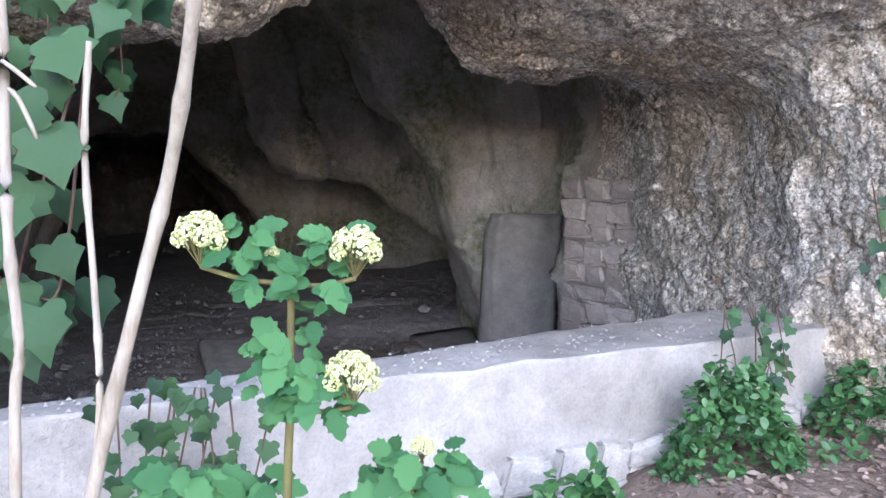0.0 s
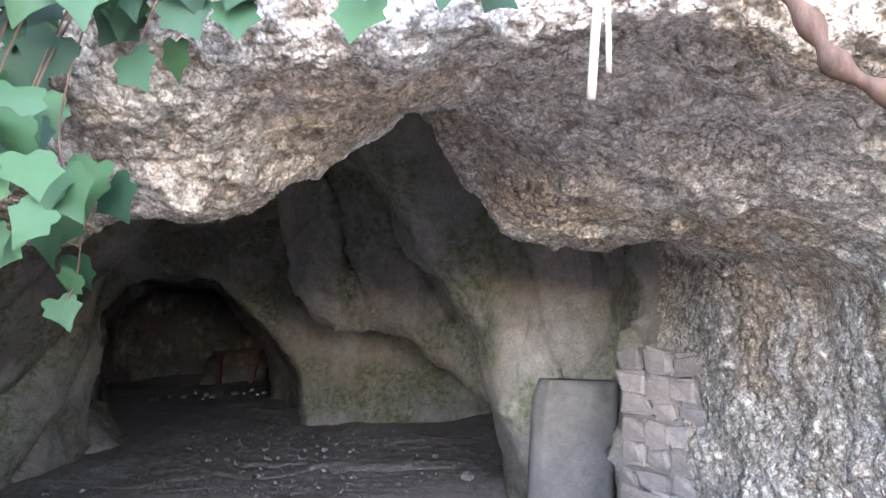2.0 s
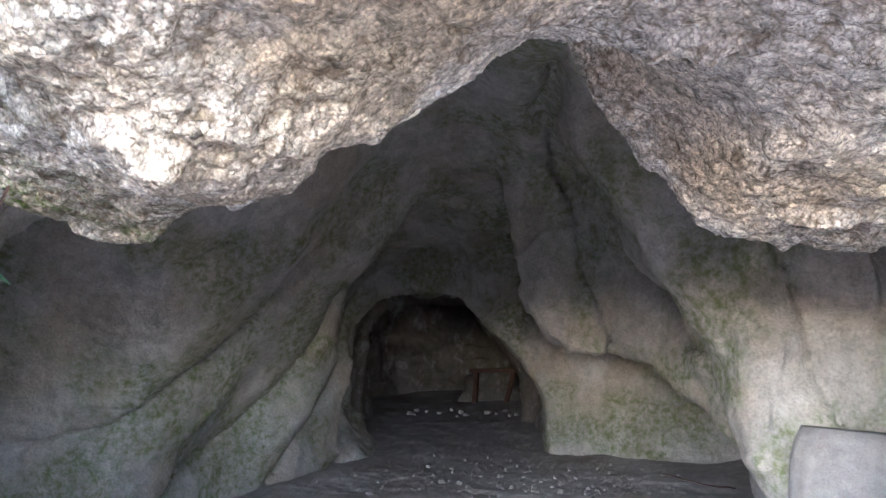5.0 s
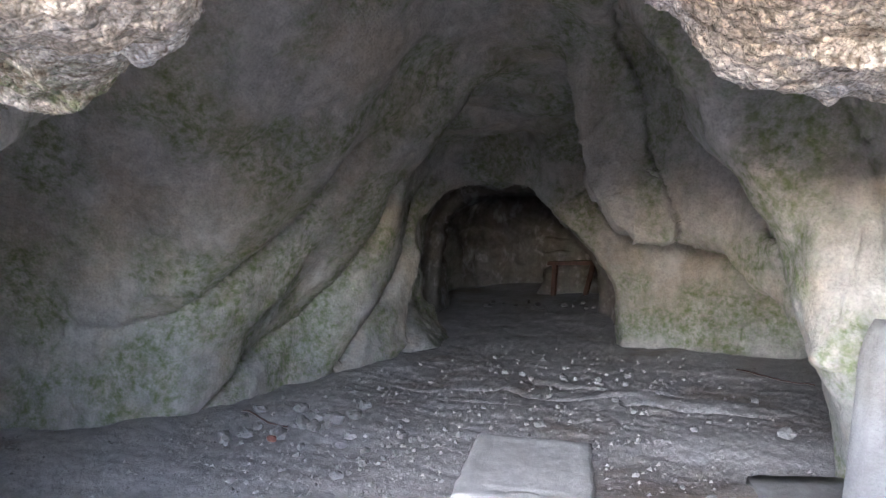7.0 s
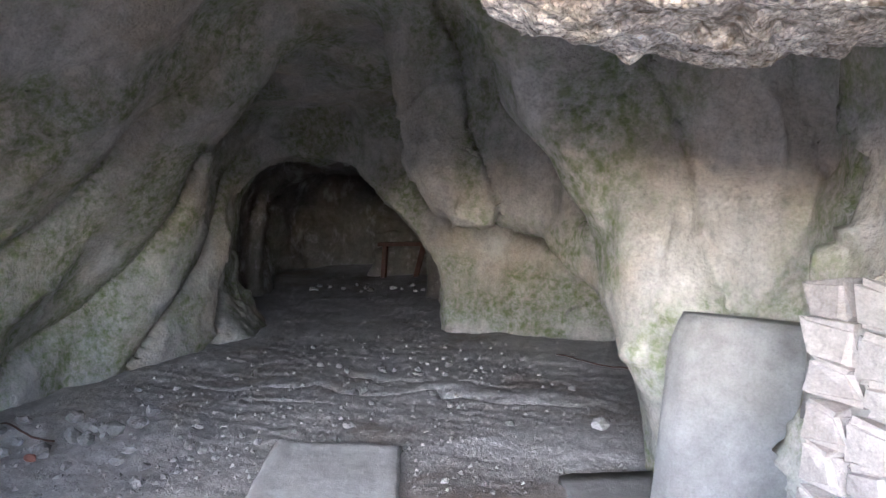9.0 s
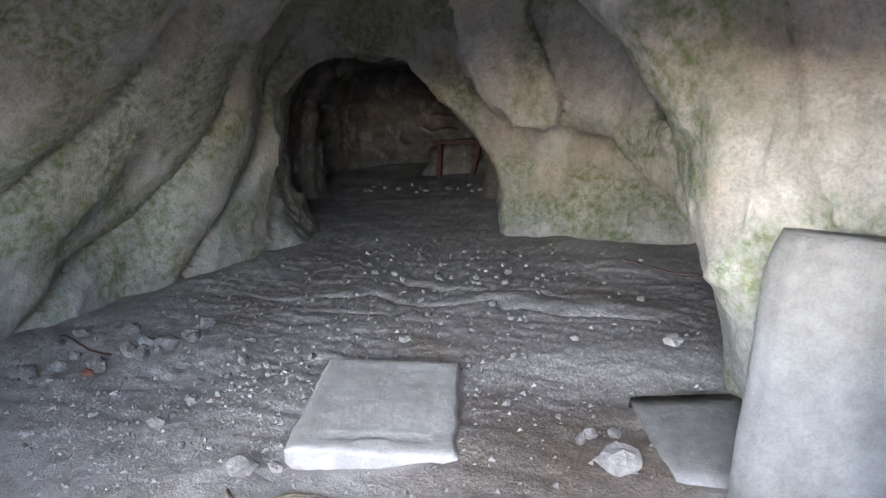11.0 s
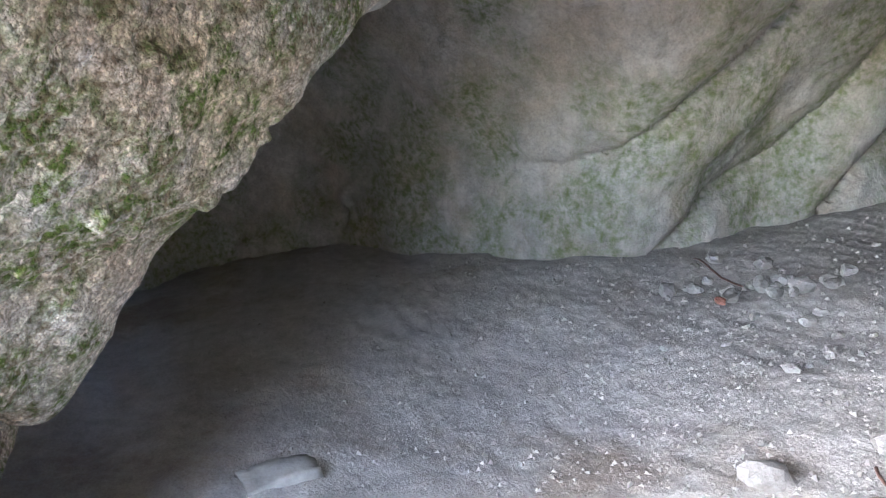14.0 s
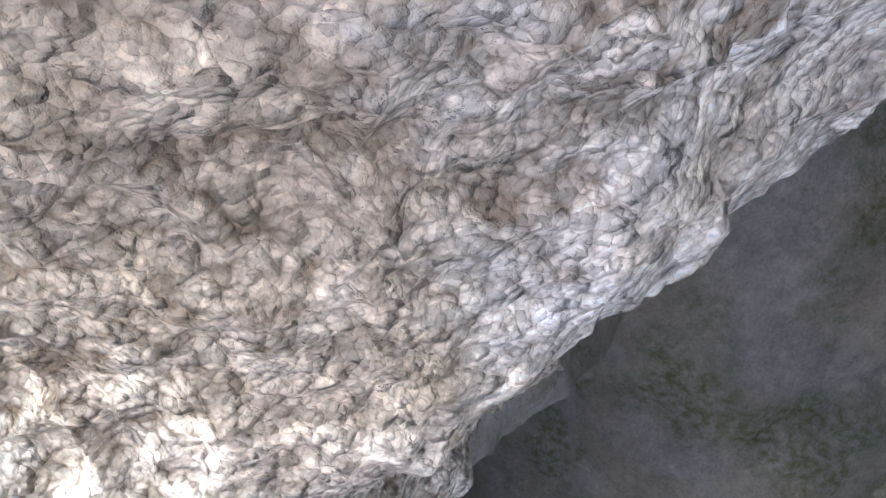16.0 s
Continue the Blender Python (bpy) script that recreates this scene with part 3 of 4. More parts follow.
for row in range(5):
    x = 0.5 + rng.random() * 0.1
    while x < length - 0.15:
        w = rng.uniform(0.09, 0.2)
        h = rng.uniform(0.09, 0.14)
        f = (x + w / 2) / length
        top = 0.5 + 0.16 * f
        z = top - 0.02 - row * 0.115 + rng.uniform(-0.02, 0.02)
        ob = new("stone", rng.choice(footing_meshes))
        ob.parent = wall
        p = a + along * (x + w / 2) + out * (0.02 + 0.6 * f - 0.015)
        ob.matrix_world = Matrix.LocRotScale((p.x, p.y, z), Euler((rng.uniform(-0.2, 0.2), rng.uniform(-0.2, 0.2), math.atan2(along.y, along.x) + rng.uniform(-0.2, 0.2) - 0.19)), (w, 0.13, h))
        x += w * rng.uniform(0.92, 1.05)

# grit on the wall's top
rng = random.Random(8)
verts, faces = [], []
for n in range(420):
    f = rng.betavariate(2.2, 1.1)
    p = a + (b - a) * f + out * (rng.random() * (0.02 + 0.58 * f)) + high
    r = rng.uniform(0.003, 0.009)
    k = len(verts)
    verts += [(p.x + r * dx, p.y + r * dy, p.z + 0.002 + r * dz) for dx, dy, dz in ((1, 0, 0), (-0.5, 0.9, 0), (-0.6, -0.8, 0), (0.1, 0.1, 0.9))]
    faces += [(k, k + 1, k + 3), (k + 1, k + 2, k + 3), (k + 2, k, k + 3)]
me = bpy.data.meshes.new("grit")
me.from_pydata(verts, [], faces)
me.materials.append(STONE)
tagged(new("grit", me), "grey grit and crumbs lying on the wall top", "grit", kind="stuff")


# ---- slabs ----
def panel_slab():
    """The fallen slab: thick rounded rim, a sunk panel, worn lines and a chipped front."""
    bm = bmesh.new()
    n, m = 26, 34
    lx, ly, t = 0.91, 1.26, 0.17
    top = {}
    for i in range(n + 1):
        for j in range(m + 1):
            u, v = i / n, j / m
            x, y = (u - 0.5) * lx * (1.0 - 0.03 * v), (v - 0.5) * ly
            e = min(u, 1 - u) * lx, min(v, 1 - v) * ly
            z = -0.018 * max(0.0, 1 - min(e) / 0.035) ** 2
            if min(e) > 0.13:
                z -= 0.008
            if abs(v - 0.16) < 0.016 and 0.2 < u < 0.82:
                z -= 0.02
            if 0.4 < u < 0.58 and abs(v - 0.1) < 0.03:
                z += 0.012
            z += 0.006 * noise.noise((x * 9, y * 9, 1.0)) + 0.004 * noise.noise((x * 30, y * 8, 4.0))
            top[i, j] = bm.verts.new((x + 0.012 * noise.noise((y * 6, 3, 0)), y + 0.014 * noise.noise((x * 6, 9, 0)), z))
    for i in range(n):
        for j in range(m):
            bm.faces.new((top[i, j], top[i + 1, j], top[i + 1, j + 1], top[i, j + 1]))
    rim = [top[i, 0] for i in range(n + 1)] + [top[n, j] for j in range(1, m + 1)] + [top[i, m] for i in range(n - 1, -1, -1)] + [top[0, j] for j in range(m - 1, 0, -1)]
    last = rim
    for depth, inset in ((0.03, 0.99), (0.1, 0.985), (t, 0.93)):
        ring = []
        for v in rim:
            c = v.co * 1
            round_off = 0.13 * max(0.0, abs(c.x) / (lx / 2) - 0.75) if c.y < -0.6 else 0.0
            ring.append(bm.verts.new((c.x * inset + 0.01 * noise.noise((c.x * 8, c.y * 8, depth * 20)), (c.y + round_off * depth * 4) * inset, -depth * (1 - 2.2 * round_off) + 0.01 * noise.noise((c.x * 12, c.y * 9, 7)))))
        for k in range(len(rim)):
            bm.faces.new((last[k], ring[k], ring[(k + 1) % len(rim)], last[(k + 1) % len(rim)]))
        last = ring
    bm.faces.new(last[::-1])
    bmesh.ops.recalc_face_normals(bm, faces=bm.faces[:])
    return bm


PALE_SLAB = concrete_material("pale_slab_stone", (0.7, 0.69, 0.675), (0.56, 0.55, 0.54))
slab = part("lying_slab", panel_slab(), PALE_SLAB, smooth=True)
slab.matrix_world = pose(-1.642, 6.530, 0.009, 3.0, -0.4, 22.0)
tagged(slab, "pale stone slab with sunk panel lying tilted on the floor", "stone slab")
# the earth mound that carries it
bm = stone_mesh(21, (1.15, 1.5, 0.42), 0.25, 3)
mound = part("earth_mound", bm, DIRT, smooth=True)
mound.location = (-1.59, 6.55, -0.29)
tagged(mound, "low heap of grey earth under the fallen slab", "earth heap")


def standing_slab():
    """The upright slab: a splayed left flank and a flat face."""
    bm = bmesh.new()
    ring = [(0.0, 0.0), (0.09, -0.09), (0.62, -0.04), (0.62, 0.12), (0.0, 0.16)]
    rows = []
    n = 26
    for k in range(n + 1):
        f = k / n
        z = -0.15 + 1.45 * f
        skew = 0.055 * f
        cut = 0.05 * max(0.0, (f - 0.86) / 0.14) ** 1.5
        row = []
        for i, (x, y) in enumerate(ring):
            steps = 12 if i == 1 else 3
            nx, ny = ring[(i + 1) % len(ring)]
            for j in range(steps):
                g = j / steps
                xx, yy = x + (nx - x) * g, y + (ny - y) * g
                xx = xx + cut if xx < 0.1 else xx
                row.append(bm.verts.new((0.3 + xx + skew + 0.008 * noise.noise((xx * 7, yy * 7, z * 5)), 6.2 + yy + 0.012 * noise.noise((xx * 5, z * 5, 3)), z + (0.012 * noise.noise((xx * 9, 0, 8)) if k == n else 0))))
        rows.append(row)
    for r, q in zip(rows, rows[1:]):
        for i in range(len(r)):
            bm.faces.new((r[i], r[(i + 1) % len(r)], q[(i + 1) % len(r)], q[i]))
    bm.faces.new(rows[-1])
    bm.faces.new(rows[0][::-1])
    bmesh.ops.recalc_face_normals(bm, faces=bm.faces[:])
    return bm


tagged(part("standing_slab", standing_slab(), GREY_CONCRETE, smooth=True), "grey concrete slab standing upright against the rock wall", "slab")

# masonry jamb beside it
jamb = tagged(empty("stone_jamb"), "narrow jamb of mortared pinkish rubble stones", "masonry")
core = rough_block(bmesh.new(), [(0.84, 5.46, -0.3), (1.2, 4.9, -0.3), (1.5, 5.2, -0.3), (1.15, 5.75, -0.3), (0.88, 5.46, 1.42), (1.12, 5.0, 1.58), (1.5, 5.2, 1.6), (1.15, 5.75, 1.45)], 0.02, 12, 6)
part("mortar", core, concrete_material("mortar", (0.48, 0.45, 0.42), (0.35, 0.32, 0.295)), jamb, "grey lime mortar with a straight cut edge", True)
rng = random.Random(12)
jamb_meshes = [with_material(m, PINK_STONE) for m in BLOCKS]
turn = math.atan2(-0.55, 0.36)
z = -0.1
while z < 1.5:
    h = rng.uniform(0.11, 0.17)
    s_at = 0.1
    while s_at < 0.6:
        w = rng.uniform(0.16, 0.26)
        f = s_at + w / 2
        ob = new("stone", rng.choice(jamb_meshes))
        ob.parent = jamb
        ob.matrix_world = Matrix.LocRotScale((0.848 + 0.57 * f, 5.438 - 0.83 * f, z + h / 2 + rng.uniform(-0.015, 0.015)), Euler((0, rng.uniform(-0.12, 0.12), turn + rng.uniform(-0.1, 0.1))), (w * rng.uniform(0.85, 1.02), 0.15, h * rng.uniform(0.9, 1.08)))
        s_at += w * 0.98
    z += h

# flagstone over a pit, with a pale lump beside it
bm = rough_block(bmesh.new(), [(-0.3, 7.1, 0.0), (0.08, 6.3, -0.06), (0.4, 6.35, -0.06), (0.3, 7.4, 0.02), (-0.3, 7.1, 0.09), (0.08, 6.3, 0.05), (0.4, 6.35, 0.06), (0.3, 7.4, 0.13)], 0.012, 6, 9)
tagged(part("flagstone", bm, GREY_CONCRETE, smooth=True), "grey flagstone lying at the foot of the rock pillar", "stone slab")
bm = rough_block(bmesh.new(), [(-3.78, 2.84, -0.6), (-3.5, 2.88, -0.6), (-3.53, 3.33, -0.6), (-3.78, 3.28, -0.6), (-3.76, 2.86, -0.5), (-3.5, 2.9, -0.5), (-3.55, 3.32, -0.49), (-3.76, 3.26, -0.5)], 0.03, 6, 11)
tagged(part("flat_stone", bm, STONE, smooth=True), "flat pale stone half sunk in the floor", "stone")


# ---- loose stones on the cave floor ----
def loose(x, y, size, material, label, shape_at=0, turn=0.0, group=""):
    me = with_material(STONE_SHAPES[shape_at % 5], material)
    ob = new("stone", me)
    ob.matrix_world = Matrix.LocRotScale((x, y, floor_z(x, y) + size * 0.2), Euler((0.15 * shape_at, 0.1, turn)), (size,) * 3)
    return tagged(ob, label, "stone", group)


loose(-2.06, 5.72, 0.17, STONE, "angular pale stone beside the fallen slab", 1, 0.4)
loose(-2.2, 5.1, 0.21, STONE, "blocky grey stone on the gritty floor", 2, 1.0)
loose(-1.31, 5.42, 0.08, WHITE_STONE, "small white stone on brown earth", 0, 0.2)
loose(-0.83, 5.66, 0.07, WHITE_STONE, "small pale stone on brown earth", 3, 2.0)
loose(-2.1, 7.69, 0.1, WHITE_STONE, "smooth white stone behind the fallen slab", 0, 1.2)
loose(-2.6, 8.72, 0.14, STONE, "upright grey stone on the floor ledge", 4, 0.5)
loose(-0.19, 8.08, 0.15, WHITE_STONE, "pale stone near the rock pillar", 1, 0.9)
loose(-0.2, 6.35, 0.22, STONE, "lumpy white stone in the hollow by the pillar", 3, 0.3)
loose(-0.42, 6.62, 0.1, STONE, "small grey stone by the hollow", 2, 1.3)
loose(-0.3, 6.7, 0.09, STONE, "small grey stone by the hollow", 1, 2.3)
loose(-4.1, 6.5, 0.09, RED_STONE, "reddish brick shard among grey stones", 2, 0.3)
rng = random.Random(31)
for n in range(26):
    loose(-4.15 + rng.gauss(0, 0.38), 6.85 + rng.gauss(0, 0.3), rng.uniform(0.06, 0.19), STONE, "grey stone of a small heap by the cave wall", n, rng.random() * 6, "stones by the wall")
for n in range(14):
    loose(-2.95 + rng.gauss(0, 0.16), 6.75 + rng.gauss(0, 0.3), rng.uniform(0.05, 0.13), STONE, "pale stone of a loose cluster on the floor", n, rng.random() * 6, "stones near the slab")
for n in range(12):
    loose(-2.2 + rng.gauss(0, 0.5), 9.6 + rng.gauss(0, 0.25), rng.uniform(0.04, 0.12), STONE, "dark stone scattered on the cave floor", n, rng.random() * 6, "stones at the back")
for n in range(60):
    loose(rng.uniform(-4.6, -0.2), rng.uniform(5.0, 10.5), rng.uniform(0.03, 0.085), STONE, "small grey stone lying on the cave floor", n, rng.random() * 6, "small floor stones")
for n in range(16):
    loose(rng.uniform(-7.2, -4.3), rng.uniform(14.7, 15.4), rng.uniform(0.05, 0.13), STONE, "dark stone along the tunnel sill", n, rng.random() * 6, "tunnel stones")

# gravel: too many to count
rng = np.random.default_rng(5)
count = 6000
gx = np.where(rng.random(count) < 0.7, rng.normal(-2.8, 1.3, count), rng.uniform(-7, 0.4, count))
gy = np.where(rng.random(count) < 0.7, rng.normal(5.9, 1.4, count), rng.uniform(3, 11, count))
gz = cave_floor(gx, gy)
gs = 0.005 + 0.022 * rng.random(count) ** 3
base = np.array([(1, 0, 0), (-0.4, 0.8, 0), (-0.6, -0.7, 0), (0.2, 0.1, 0.8), (0.1, 0, -0.5)])
turns = rng.random(count) * 6.28
cs, sn = np.cos(turns)[:, None], np.sin(turns)[:, None]
jit = base[None] * rng.uniform(0.6, 1.3, (count, 5, 1))
rot = np.stack([jit[..., 0] * cs - jit[..., 1] * sn, jit[..., 0] * sn + jit[..., 1] * cs, jit[..., 2]], -1)
verts = (rot * gs[:, None, None] + np.stack([gx, gy, gz], -1)[:, None]).reshape(-1, 3)
tri = np.array([(0, 1, 3), (1, 2, 3), (2, 0, 3), (1, 0, 4), (2, 1, 4), (0, 2, 4)])
me = bpy.data.meshes.new("gravel")
me.from_pydata(verts.tolist(), [], (tri[None] + 5 * np.arange(count)[:, None, None]).reshape(-1, 3).tolist())
m = Mat("gravel", 0.95, spec=0.1)
geo = m.t.nodes.new("ShaderNodeNewGeometry")
m.colour(m.ramp(geo.outputs["Random Per Island"], [(0.0, (0.28, 0.265, 0.25)), (0.85, (0.44, 0.425, 0.41)), (1.0, (0.56, 0.54, 0.515))]))
me.materials.append(m.m)
tagged(new("gravel", me), "pale grey gravel and grit strewn over the floor", "gravel", kind="stuff")


# ---- tubes: stems, sticks, roots ----
def tube_mesh(points, radii, sides=8):
    """A tapering tube along smooth points."""
    pts = [Vector(p) for p in points]
    bm = bmesh.new()
    rings = []
    for i, p in enumerate(pts):
        d = (pts[min(i + 1, len(pts) - 1)] - pts[max(i - 1, 0)]).normalized()
        q = d.to_track_quat("Z", "Y")
        rings.append([bm.verts.new(p + q @ Vector((math.cos(k * 2 * math.pi / sides), math.sin(k * 2 * math.pi / sides), 0)) * radii[i]) for k in range(sides)])
    for r, q in zip(rings, rings[1:]):
        for k in range(sides):
            bm.faces.new((r[k], r[(k + 1) % sides], q[(k + 1) % sides], q[k]))
    bm.faces.new(rings[0][::-1])
    bm.faces.new(rings[-1])
    return bm


def curve_points(keys, n):
    """Points on a smooth curve through the keys."""
    keys = [Vector(k) for k in keys]
    keys = [keys[0] * 2 - keys[1]] + keys + [keys[-1] * 2 - keys[-2]]
    out_points = []
    spans = len(keys) - 3
    for i in range(n + 1):
        f = i / n * spans
        k = min(int(f), spans - 1)
        f -= k
        p0, p1, p2, p3 = keys[k:k + 4]
        out_points.append(0.5 * (2 * p1 + (p2 - p0) * f + (2 * p0 - 5 * p1 + 4 * p2 - p3) * f**2 + (3 * p1 - p0 - 3 * p2 + p3) * f**3))
    return out_points


def bark_material(name, light, dark, size=0.02):
    m = Mat(name, 0.75, spec=0.3)
    n1, n2 = m.noise(size, 5, 0.7, (1, 1, 0.2)), m.noise(size * 6, 3)
    c = m.mix(dark, light, m.ramp(n1, [(0.35, 0.0), (0.6, 1.0)]))
    c = m.mix(c, m.ramp(n2, [(0.35, 0.8), (0.65, 1.1)]), 0.8, "MULTIPLY")
    m.colour(c)
    m.bump([(n1, 0.002)])
    return m.m


DRY = bark_material("dry_stem", (0.52, 0.47, 0.39), (0.36, 0.3, 0.23))
GREEN_STEM = bark_material("green_stem", (0.2, 0.2, 0.07), (0.14, 0.1, 0.05))
WOOD = bark_material("dark_wood", (0.16, 0.09, 0.07), (0.08, 0.045, 0.035), 0.05)
ROOT = bark_material("brown_root", (0.19, 0.12, 0.085), (0.1, 0.06, 0.045), 0.03)


def dry_stem(keys, radius, label, nodes):
    thing = empty("dry_stem")
    pts = curve_points(keys, 60)
    radii = [radius * (1.12 - 0.3 * i / 60) for i in range(61)]
    for i in nodes:
        for k, g in ((-1, 1.12), (0, 1.3), (1, 1.1)):
            if 0 <= i + k <= 60:
                radii[i + k] *= g
    part("stalk", tube_mesh(pts, radii, 12), DRY, thing, smooth=True)
    return tagged(thing, label, "dry stem")


s1 = dry_stem([(-0.500, 0.88, 0.000), (-0.459, 0.88, 0.898), (-0.435, 0.88, 1.116), (-0.370, 0.88, 1.382), (-0.330, 0.88, 1.536), (-0.272, 0.80, 1.718), (-0.22, 0.73, 1.98), (-0.17, 0.68, 2.3)], 0.0088, "thick pale dry stalk with raised nodes leaning over the wall", (21, 31, 38, 44, 52))
s2 = dry_stem([(-0.458, 0.88, 0.000), (-0.434, 0.88, 1.011), (-0.422, 0.88, 1.249), (-0.426, 0.88, 1.388), (-0.434, 0.88, 1.552), (-0.426, 0.88, 1.684)], 0.0044, "thin dry stalk with a broken tip", (30, 44, 50, 57))
s3 = dry_stem([(-0.513, 0.85, 0.000), (-0.513, 0.85, 1.126), (-0.504, 0.85, 1.314), (-0.513, 0.85, 1.460), (-0.513, 0.85, 1.725), (-0.522, 0.85, 2.187)], 0.0064, "straight pale dry stalk among ivy leaves", (33, 38, 46))
for z0, (x1, z1) in ((1.655, (-0.475, 1.625)), (1.625, (-0.475, 1.565))):
    part("side_twig", tube_mesh(curve_points([(-0.514, 0.85, z0), (-0.497, 0.85, z0 - 0.012), (x1, 0.85, z1)], 6), [0.003] * 6 + [0.002], 6), DRY, s3, smooth=True)

# hanging twig and root at the cliff
twig = empty("hanging_twig")
part("twig", tube_mesh(curve_points([(0.3, 2.1, 3.0), (0.2, 1.35, 2.75), (0.145, 0.98, 2.3), (0.138, 0.95, 2.02), (0.133, 0.95, 1.94), (0.13, 0.95, 1.886)], 30), [0.0045 - 0.00004 * i for i in range(31)], 8), DRY, twig, smooth=True)
part("side_twig", tube_mesh(curve_points([(0.138, 0.95, 2.02), (0.141, 0.948, 1.96), (0.142, 0.948, 1.905)], 8), [0.0022] * 9, 6), DRY, twig, smooth=True)
tagged(twig, "bare forked twig hanging from the rock brow", "twig")
bm = tube_mesh(curve_points([(0.6, 1.98, 2.5), (0.68, 1.93, 2.34), (0.73, 1.91, 2.24), (0.88, 1.91, 2.16), (1.08, 1.95, 2.1)], 30), [0.022 + 0.008 * math.sin(i) for i in range(31)], 10)
tagged(part("root", bm, ROOT, smooth=True), "thick brown root creeping across the cliff", "root")
bm = tube_mesh([(p.x, p.y, floor_z(p.x, p.y) + 0.012) for p in curve_points([(-1.85, 5.3, 0), (-1.66, 5.58, 0), (-1.45, 5.62, 0), (-1.2, 5.55, 0), (-0.8, 5.45, 0), (-0.3, 5.5, 0), (0.1, 5.4, 0)], 40)], [0.011] * 41, 8)
tagged(part("stick", bm, bark_material("old_stick", (0.22, 0.18, 0.145), (0.13, 0.1, 0.08)), smooth=True), "long thin crooked stick lying on the floor", "stick")
for keys in ([(-5.0, 7.0), (-4.6, 6.9), (-4.25, 6.85)], [(-2.0, 5.55), (-1.9, 5.48), (-1.78, 5.45)], [(-1.0, 10.3), (-0.6, 10.1), (-0.2, 10.0)]):
    pts = [(p.x, p.y, floor_z(p.x, p.y) + 0.012) for p in curve_points([(*k, 0) for k in keys], 10)]
    tagged(part("stick", tube_mesh(pts, [0.009] * 11, 6), WOOD, smooth=True), "short dark stick lying on the cave floor", "stick")

# wooden frame in the far room
bench = empty("wooden_frame")
for k0, k1, r in (((-5.9, 16.5, 0.15), (-5.9, 16.5, 0.85), 0.045), ((-5.2, 16.5, 0.18), (-5.05, 16.5, 0.95), 0.045)):
    part("post", rough_block(bmesh.new(), [(k0[0] - r, 16.45, k0[2]), (k0[0] + r, 16.45, k0[2]), (k0[0] + r, 16.55, k0[2]), (k0[0] - r, 16.55, k0[2]), (k1[0] - r, 16.45, k1[2]), (k1[0] + r, 16.45, k1[2]), (k1[0] + r, 16.55, k1[2]), (k1[0] - r, 16.55, k1[2])], 0.005, 3, 2), WOOD, bench)
part("rail", rough_block(bmesh.new(), [(-6.05, 16.43, 0.84), (-4.95, 16.43, 0.93), (-4.95, 16.6, 0.93), (-6.05, 16.6, 0.84), (-6.05, 16.43, 0.92), (-4.95, 16.43, 1.01), (-4.95, 16.6, 1.01), (-6.05, 16.6, 0.92)], 0.006, 4, 3), WOOD, bench, "greyed wooden rail")
tagged(bench, "dark wooden frame with two posts in the far room", "frame")
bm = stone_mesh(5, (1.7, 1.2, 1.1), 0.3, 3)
# coloured with the same shade-darkened rock as the tunnel
boulder = part("boulder", bm, SHADED_ROCK, smooth=True)
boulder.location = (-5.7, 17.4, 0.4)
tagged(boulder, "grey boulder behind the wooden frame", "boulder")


# ---- leaves ----
def leaf_material(name, light, dark, vein):
    m = Mat(name, 0.42, spec=0.45)
    info = m.t.nodes.new("ShaderNodeObjectInfo")
    geo = m.t.nodes.new("ShaderNodeNewGeometry")
    pick = m.math("FRACT", m.math("ADD", info.outputs["Random"], geo.outputs["Random Per Island"]), 0.0)
    c = m.mix(dark, light, pick)
    n = m.noise(0.012, 4, 0.7)
    c = m.mix(c, m.ramp(n, [(0.3, 0.75), (0.65, 1.12)]), 0.8, "MULTIPLY")
    c = m.mix(c, vein, m.ramp(m.noise(0.03, 3), [(0.6, 0.0), (0.75, 0.4)]))
    m.colour(c)
    m.b.inputs["Subsurface Weight"].default_value = 0.0
    m.bump([(n, 0.001)])
    return m.m


IVY = leaf_material("ivy_leaf", (0.06, 0.14, 0.05), (0.018, 0.06, 0.03), (0.13, 0.2, 0.1))
HERB = leaf_material("herb_leaf", (0.11, 0.25, 0.085), (0.04, 0.12, 0.045), (0.2, 0.3, 0.12))
CELERY = leaf_material("umbel_leaf", (0.1, 0.27, 0.09), (0.04, 0.15, 0.055), (0.2, 0.34, 0.15))
FLOWER = leaf_material("yellow_green_floret", (0.84, 0.86, 0.47), (0.6, 0.66, 0.26), (0.88, 0.89, 0.7))
LITTER = leaf_material("dry_leaf", (0.55, 0.43, 0.36), (0.26, 0.18, 0.14), (0.6, 0.52, 0.46))

IVY_OUTLINE = [(0, 0), (0.22, -0.12), (0.46, -0.04), (0.5, 0.12), (0.44, 0.24), (0.58, 0.42), (0.4, 0.55), (0.2, 0.72), (0, 1.0)]
TOOTHED = [(0, 0), (0.16, 0.05), (0.3, 0.16), (0.26, 0.26), (0.42, 0.38), (0.34, 0.48), (0.4, 0.64), (0.26, 0.68), (0.2, 0.86), (0, 1.0)]
OVAL = [(0, 0), (0.2, 0.12), (0.31, 0.36), (0.28, 0.62), (0.15, 0.86), (0, 1.0)]


def leaf_faces(outline, fold=0.18, droop=0.25):
    """Points and faces of one leaf one unit long, folded along its midrib."""
    pts, faces = [], []
    mids = len(outline)
    for x, y in outline:
        pts.append((0, max(0, min(y, 1)), -droop * y * y))
    for side in (1, -1):
        k = len(pts)
        for x, y in outline:
            pts.append((side * x, y, fold * abs(x) - droop * y * y - 0.25 * x * x))
        for i in range(mids - 1):
            f = [i, k + i, k + i + 1, i + 1]
            faces.append(f if side > 0 else f[::-1])
    return np.array(pts), faces


